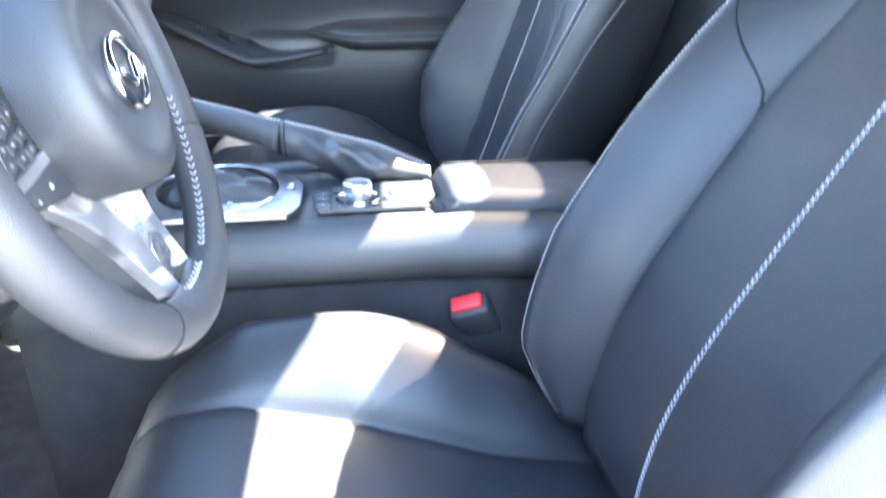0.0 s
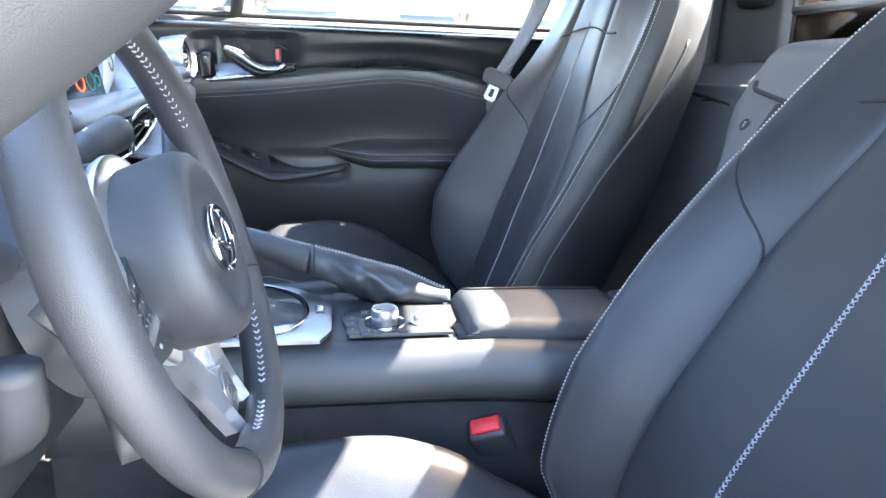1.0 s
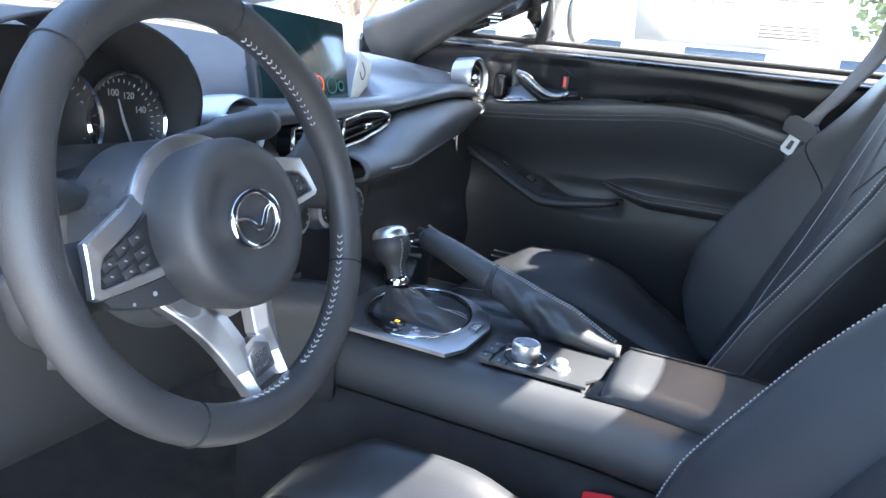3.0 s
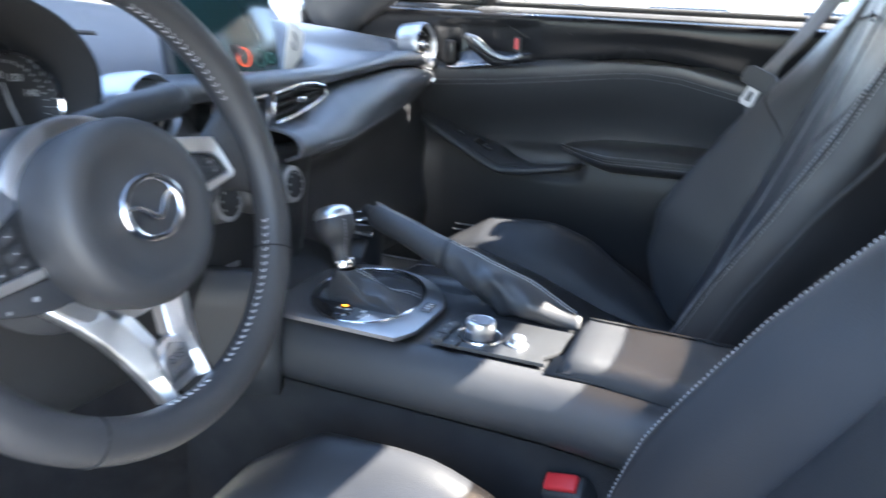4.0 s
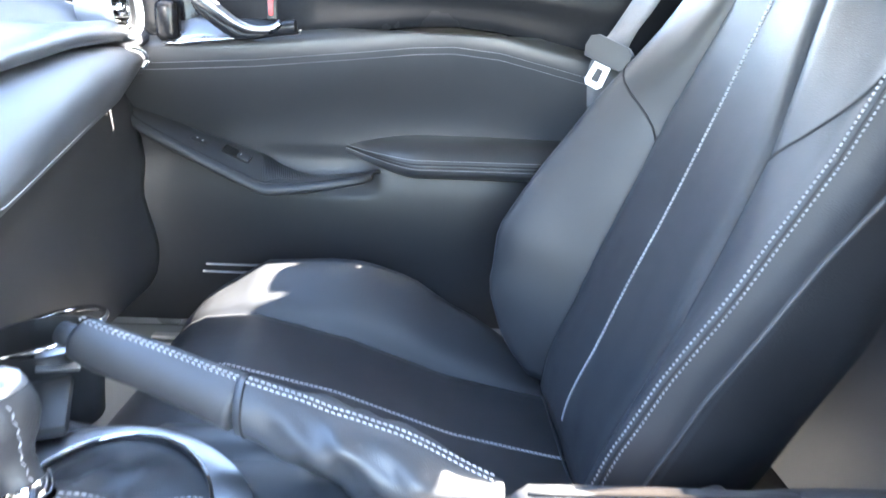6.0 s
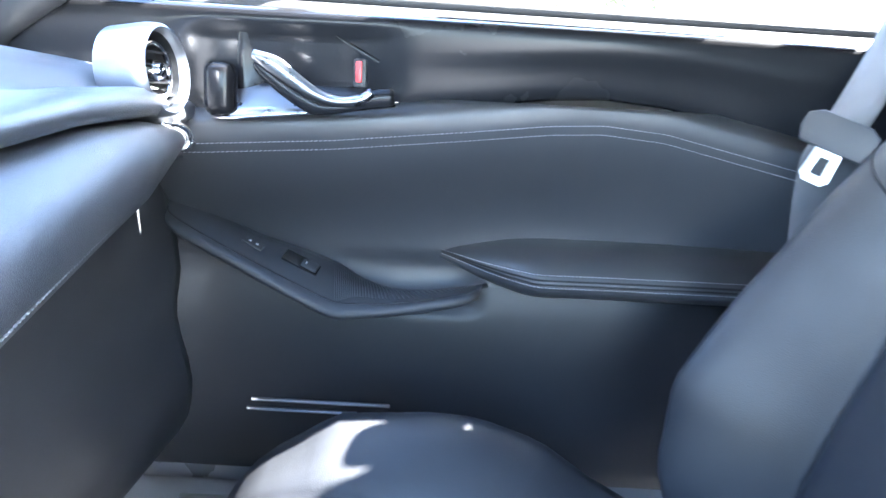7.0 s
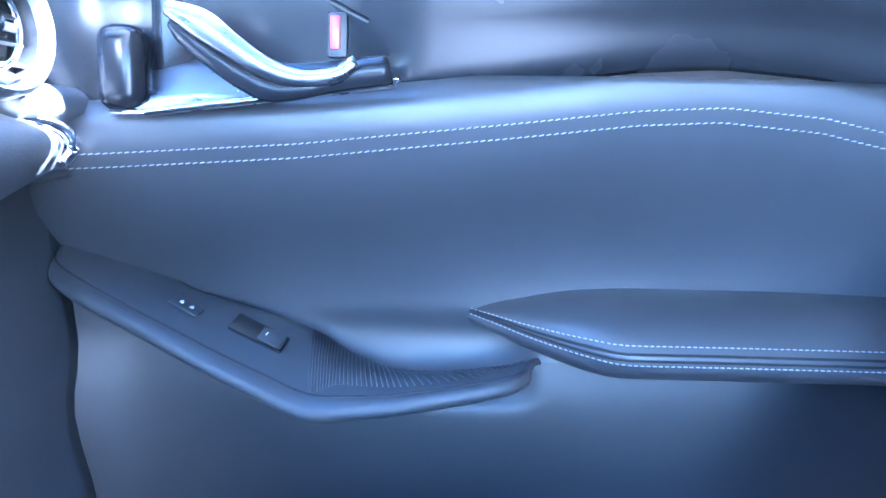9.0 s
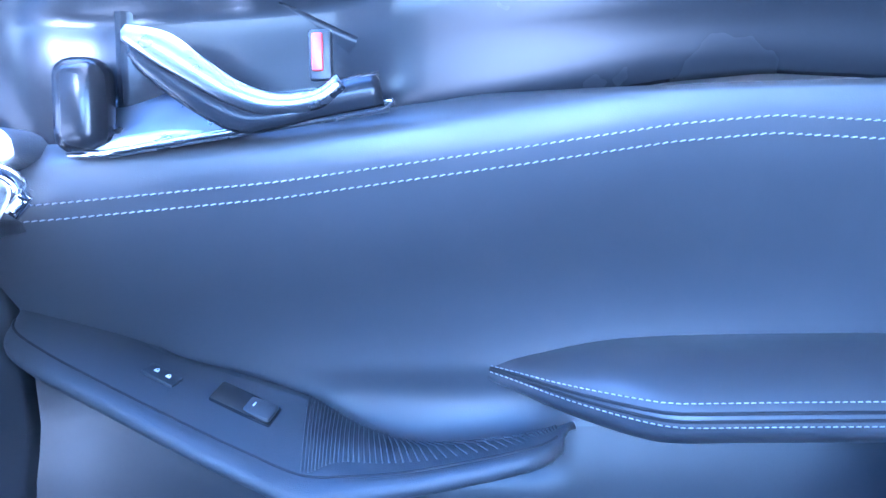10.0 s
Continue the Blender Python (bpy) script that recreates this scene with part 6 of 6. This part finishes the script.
# ---- outside ----
gx = [-900, -200, -60, -20, -8, -3, 0, 3, 8, 20, 60, 200, 900]
solo("ground", sheet("ground", [[(x, y, 0.0) for y in gx] for x in gx], CONCRETE, 0.05), "weathered sunlit paving of a car lot", "ground", "structure")


def parked_car(paint, label, m):
    c = thing("parked_car", label, "car", "parked cars")
    prof = [(-2.1, 0.30), (-2.15, 0.55), (-2.0, 0.72), (-1.15, 0.88), (-0.55, 1.38), (0.6, 1.42), (1.35, 0.98), (2.0, 0.92), (2.12, 0.6), (2.08, 0.30)]
    top = curve_points(prof, 60)
    rings = []
    for y, k in ((-0.86, 0.90), (-0.84, 0.97), (-0.72, 1.0), (0, 1.02), (0.72, 1.0), (0.84, 0.97), (0.86, 0.90)):
        rings.append([(x * (1 if abs(y) < 0.8 else 0.995), y * (1 - 0.22 * smoothstep(0.9, 1.42, z)), 0.3 + (z - 0.3) * k) for x, z in top])
    part("body", loft("body", rings, paint), c)
    for side in (-1, 1):
        part("side_window", sheet("side_window", [[(lerp(-0.95, -0.52, v) if i == 0 else lerp(1.2, 0.62, v), side * lerp(0.862, 0.70, v), lerp(0.92, 1.33, v)) for v in np.linspace(0, 1, 5)] for i in (0, 1)], GLOSS, 0.01), c, "dark side glass")
        for x in (-1.3, 1.3):
            wl = part("wheel", lathe("wheel", [(0.20, -0.10), (0.31, -0.10), (0.33, -0.06), (0.33, 0.06), (0.31, 0.10), (0.21, 0.10)], TYRE, facing((x, side * 0.80, 0.33), (0, side, 0)), 28), c, "black tyre")
            part("rim", lathe("rim", [(0.21, 0.08), (0.20, 0.095), (0.10, 0.07), (0.04, 0.085), (0.001, 0.085)], SILVER, facing((x, side * 0.80, 0.33), (0, side, 0)), 20), wl, "silver rim")
    part("windscreen", sheet("windscreen", [[(lerp(-1.10, -0.58, v), y * (1 - 0.18 * v), lerp(0.93, 1.37, v)) for v in np.linspace(0, 1, 5)] for y in np.linspace(-0.70, 0.70, 5)], GLOSS, 0.01), c, "dark windscreen")
    part("rear_glass", sheet("rear_glass", [[(lerp(1.30, 0.66, v), y * (1 - 0.18 * v), lerp(1.03, 1.42, v)) for v in np.linspace(0, 1, 5)] for y in np.linspace(-0.66, 0.66, 5)], GLOSS, 0.01), c, "dark rear glass")
    c.matrix_basis = m
    return c


parked_car(PAINT_WHITE, "white saloon parked further along the lot", pose(2.6, 11.6, 0, 0, 0, 4))
parked_car(PAINT_WHITE, "white saloon parked on the lot", pose(-5.2, 7.6, 0, 0, 0, -6))
parked_car(PAINT_RED, "dark red saloon parked on the lot", pose(6.2, 3.4, 0, 0, 0, 80))


def building():
    b = thing("building", "long pale stucco building across the lot", "building", at=(0, 26, 0))
    part("wall", block("wall", (60, 8, 5.0), STUCCO, Matrix.Translation((-4, 30, 2.5)), 0.05), b)
    part("roof", block("roof", (61, 9, 0.4), PAINT_GREY, Matrix.Translation((-4, 30, 5.2)), 0.05), b, "flat grey roof edge")
    for i in range(12):
        wn_ = part("window", block("window", (2.6, 0.1, 1.6), GLOSS, Matrix.Translation((-30 + 4.8 * i, 25.97, 2.0)), 0.02), b, "dark window")
        part("window_frame", block("window_frame", (2.8, 0.16, 0.12), PAINT_WHITE, Matrix.Translation((-30 + 4.8 * i, 25.95, 1.15)), 0.02), wn_)


building()


def tree(x, y, h, seed):
    t = thing("tree", "dry green tree at the edge of the lot", "tree", "lot trees", at=(x, y, 0))
    rnd = random.Random(seed)
    part("trunk", tube("trunk", curve_points([(x, y, 0), (x + 0.1, y, h * 0.25), (x - 0.05, y + 0.1, h * 0.5), (x, y, h * 0.8)], 10), np.linspace(0.16, 0.04, 11), BARK, 10), t)
    for k in range(5):
        a = k * 1.3 + seed
        part("limb", tube("limb", [(x, y, h * 0.35), (x + 0.6 * math.cos(a), y + 0.6 * math.sin(a), h * 0.55), (x + 1.1 * math.cos(a), y + 1.1 * math.sin(a), h * 0.75)], [0.07, 0.05, 0.02], BARK, 8), t)
    V, F = [], []
    for _ in range(1500):
        a, e, r = rnd.uniform(0, 6.28), rnd.uniform(-0.5, 1.2), rnd.uniform(0.4, 1.0) ** 0.5 * h * 0.34
        r *= 1 + 0.25 * math.sin(3 * a + seed)
        p = np.array((x + r * math.cos(a) * math.cos(e), y + r * math.sin(a) * math.cos(e), h * 0.68 + r * math.sin(e)))
        u = np.array([rnd.uniform(-1, 1) for _ in range(3)]) * 0.10
        v = np.array([rnd.uniform(-1, 1) for _ in range(3)]) * 0.10
        o = len(V)
        V += [p - u, p + v, p + u, p - v]
        F.append((o, o + 1, o + 2, o + 3))
    tagged(part("crown", make_mesh("crown", V, F, LEAF, False), t), kind="stuff")


for tx, ty, th, sd in ((-9, 15, 4.5, 1), (3, 17, 5.2, 2), (11, 14, 4.2, 3), (-18, 18, 5.5, 4)):
    tree(tx, ty, th, sd)


# ---- the plan brought to metres ----
done = set()
for ob in scene.objects:
    if ob.type in {"MESH", "EMPTY"}:
        ob.location = ob.location * SIZE
        shift = ob.matrix_parent_inverse.copy()
        shift.translation = shift.translation * SIZE
        ob.matrix_parent_inverse = shift
        if ob.type == "MESH" and ob.data.name not in done:
            done.add(ob.data.name)
            ob.data.transform(Matrix.Scale(SIZE, 4))
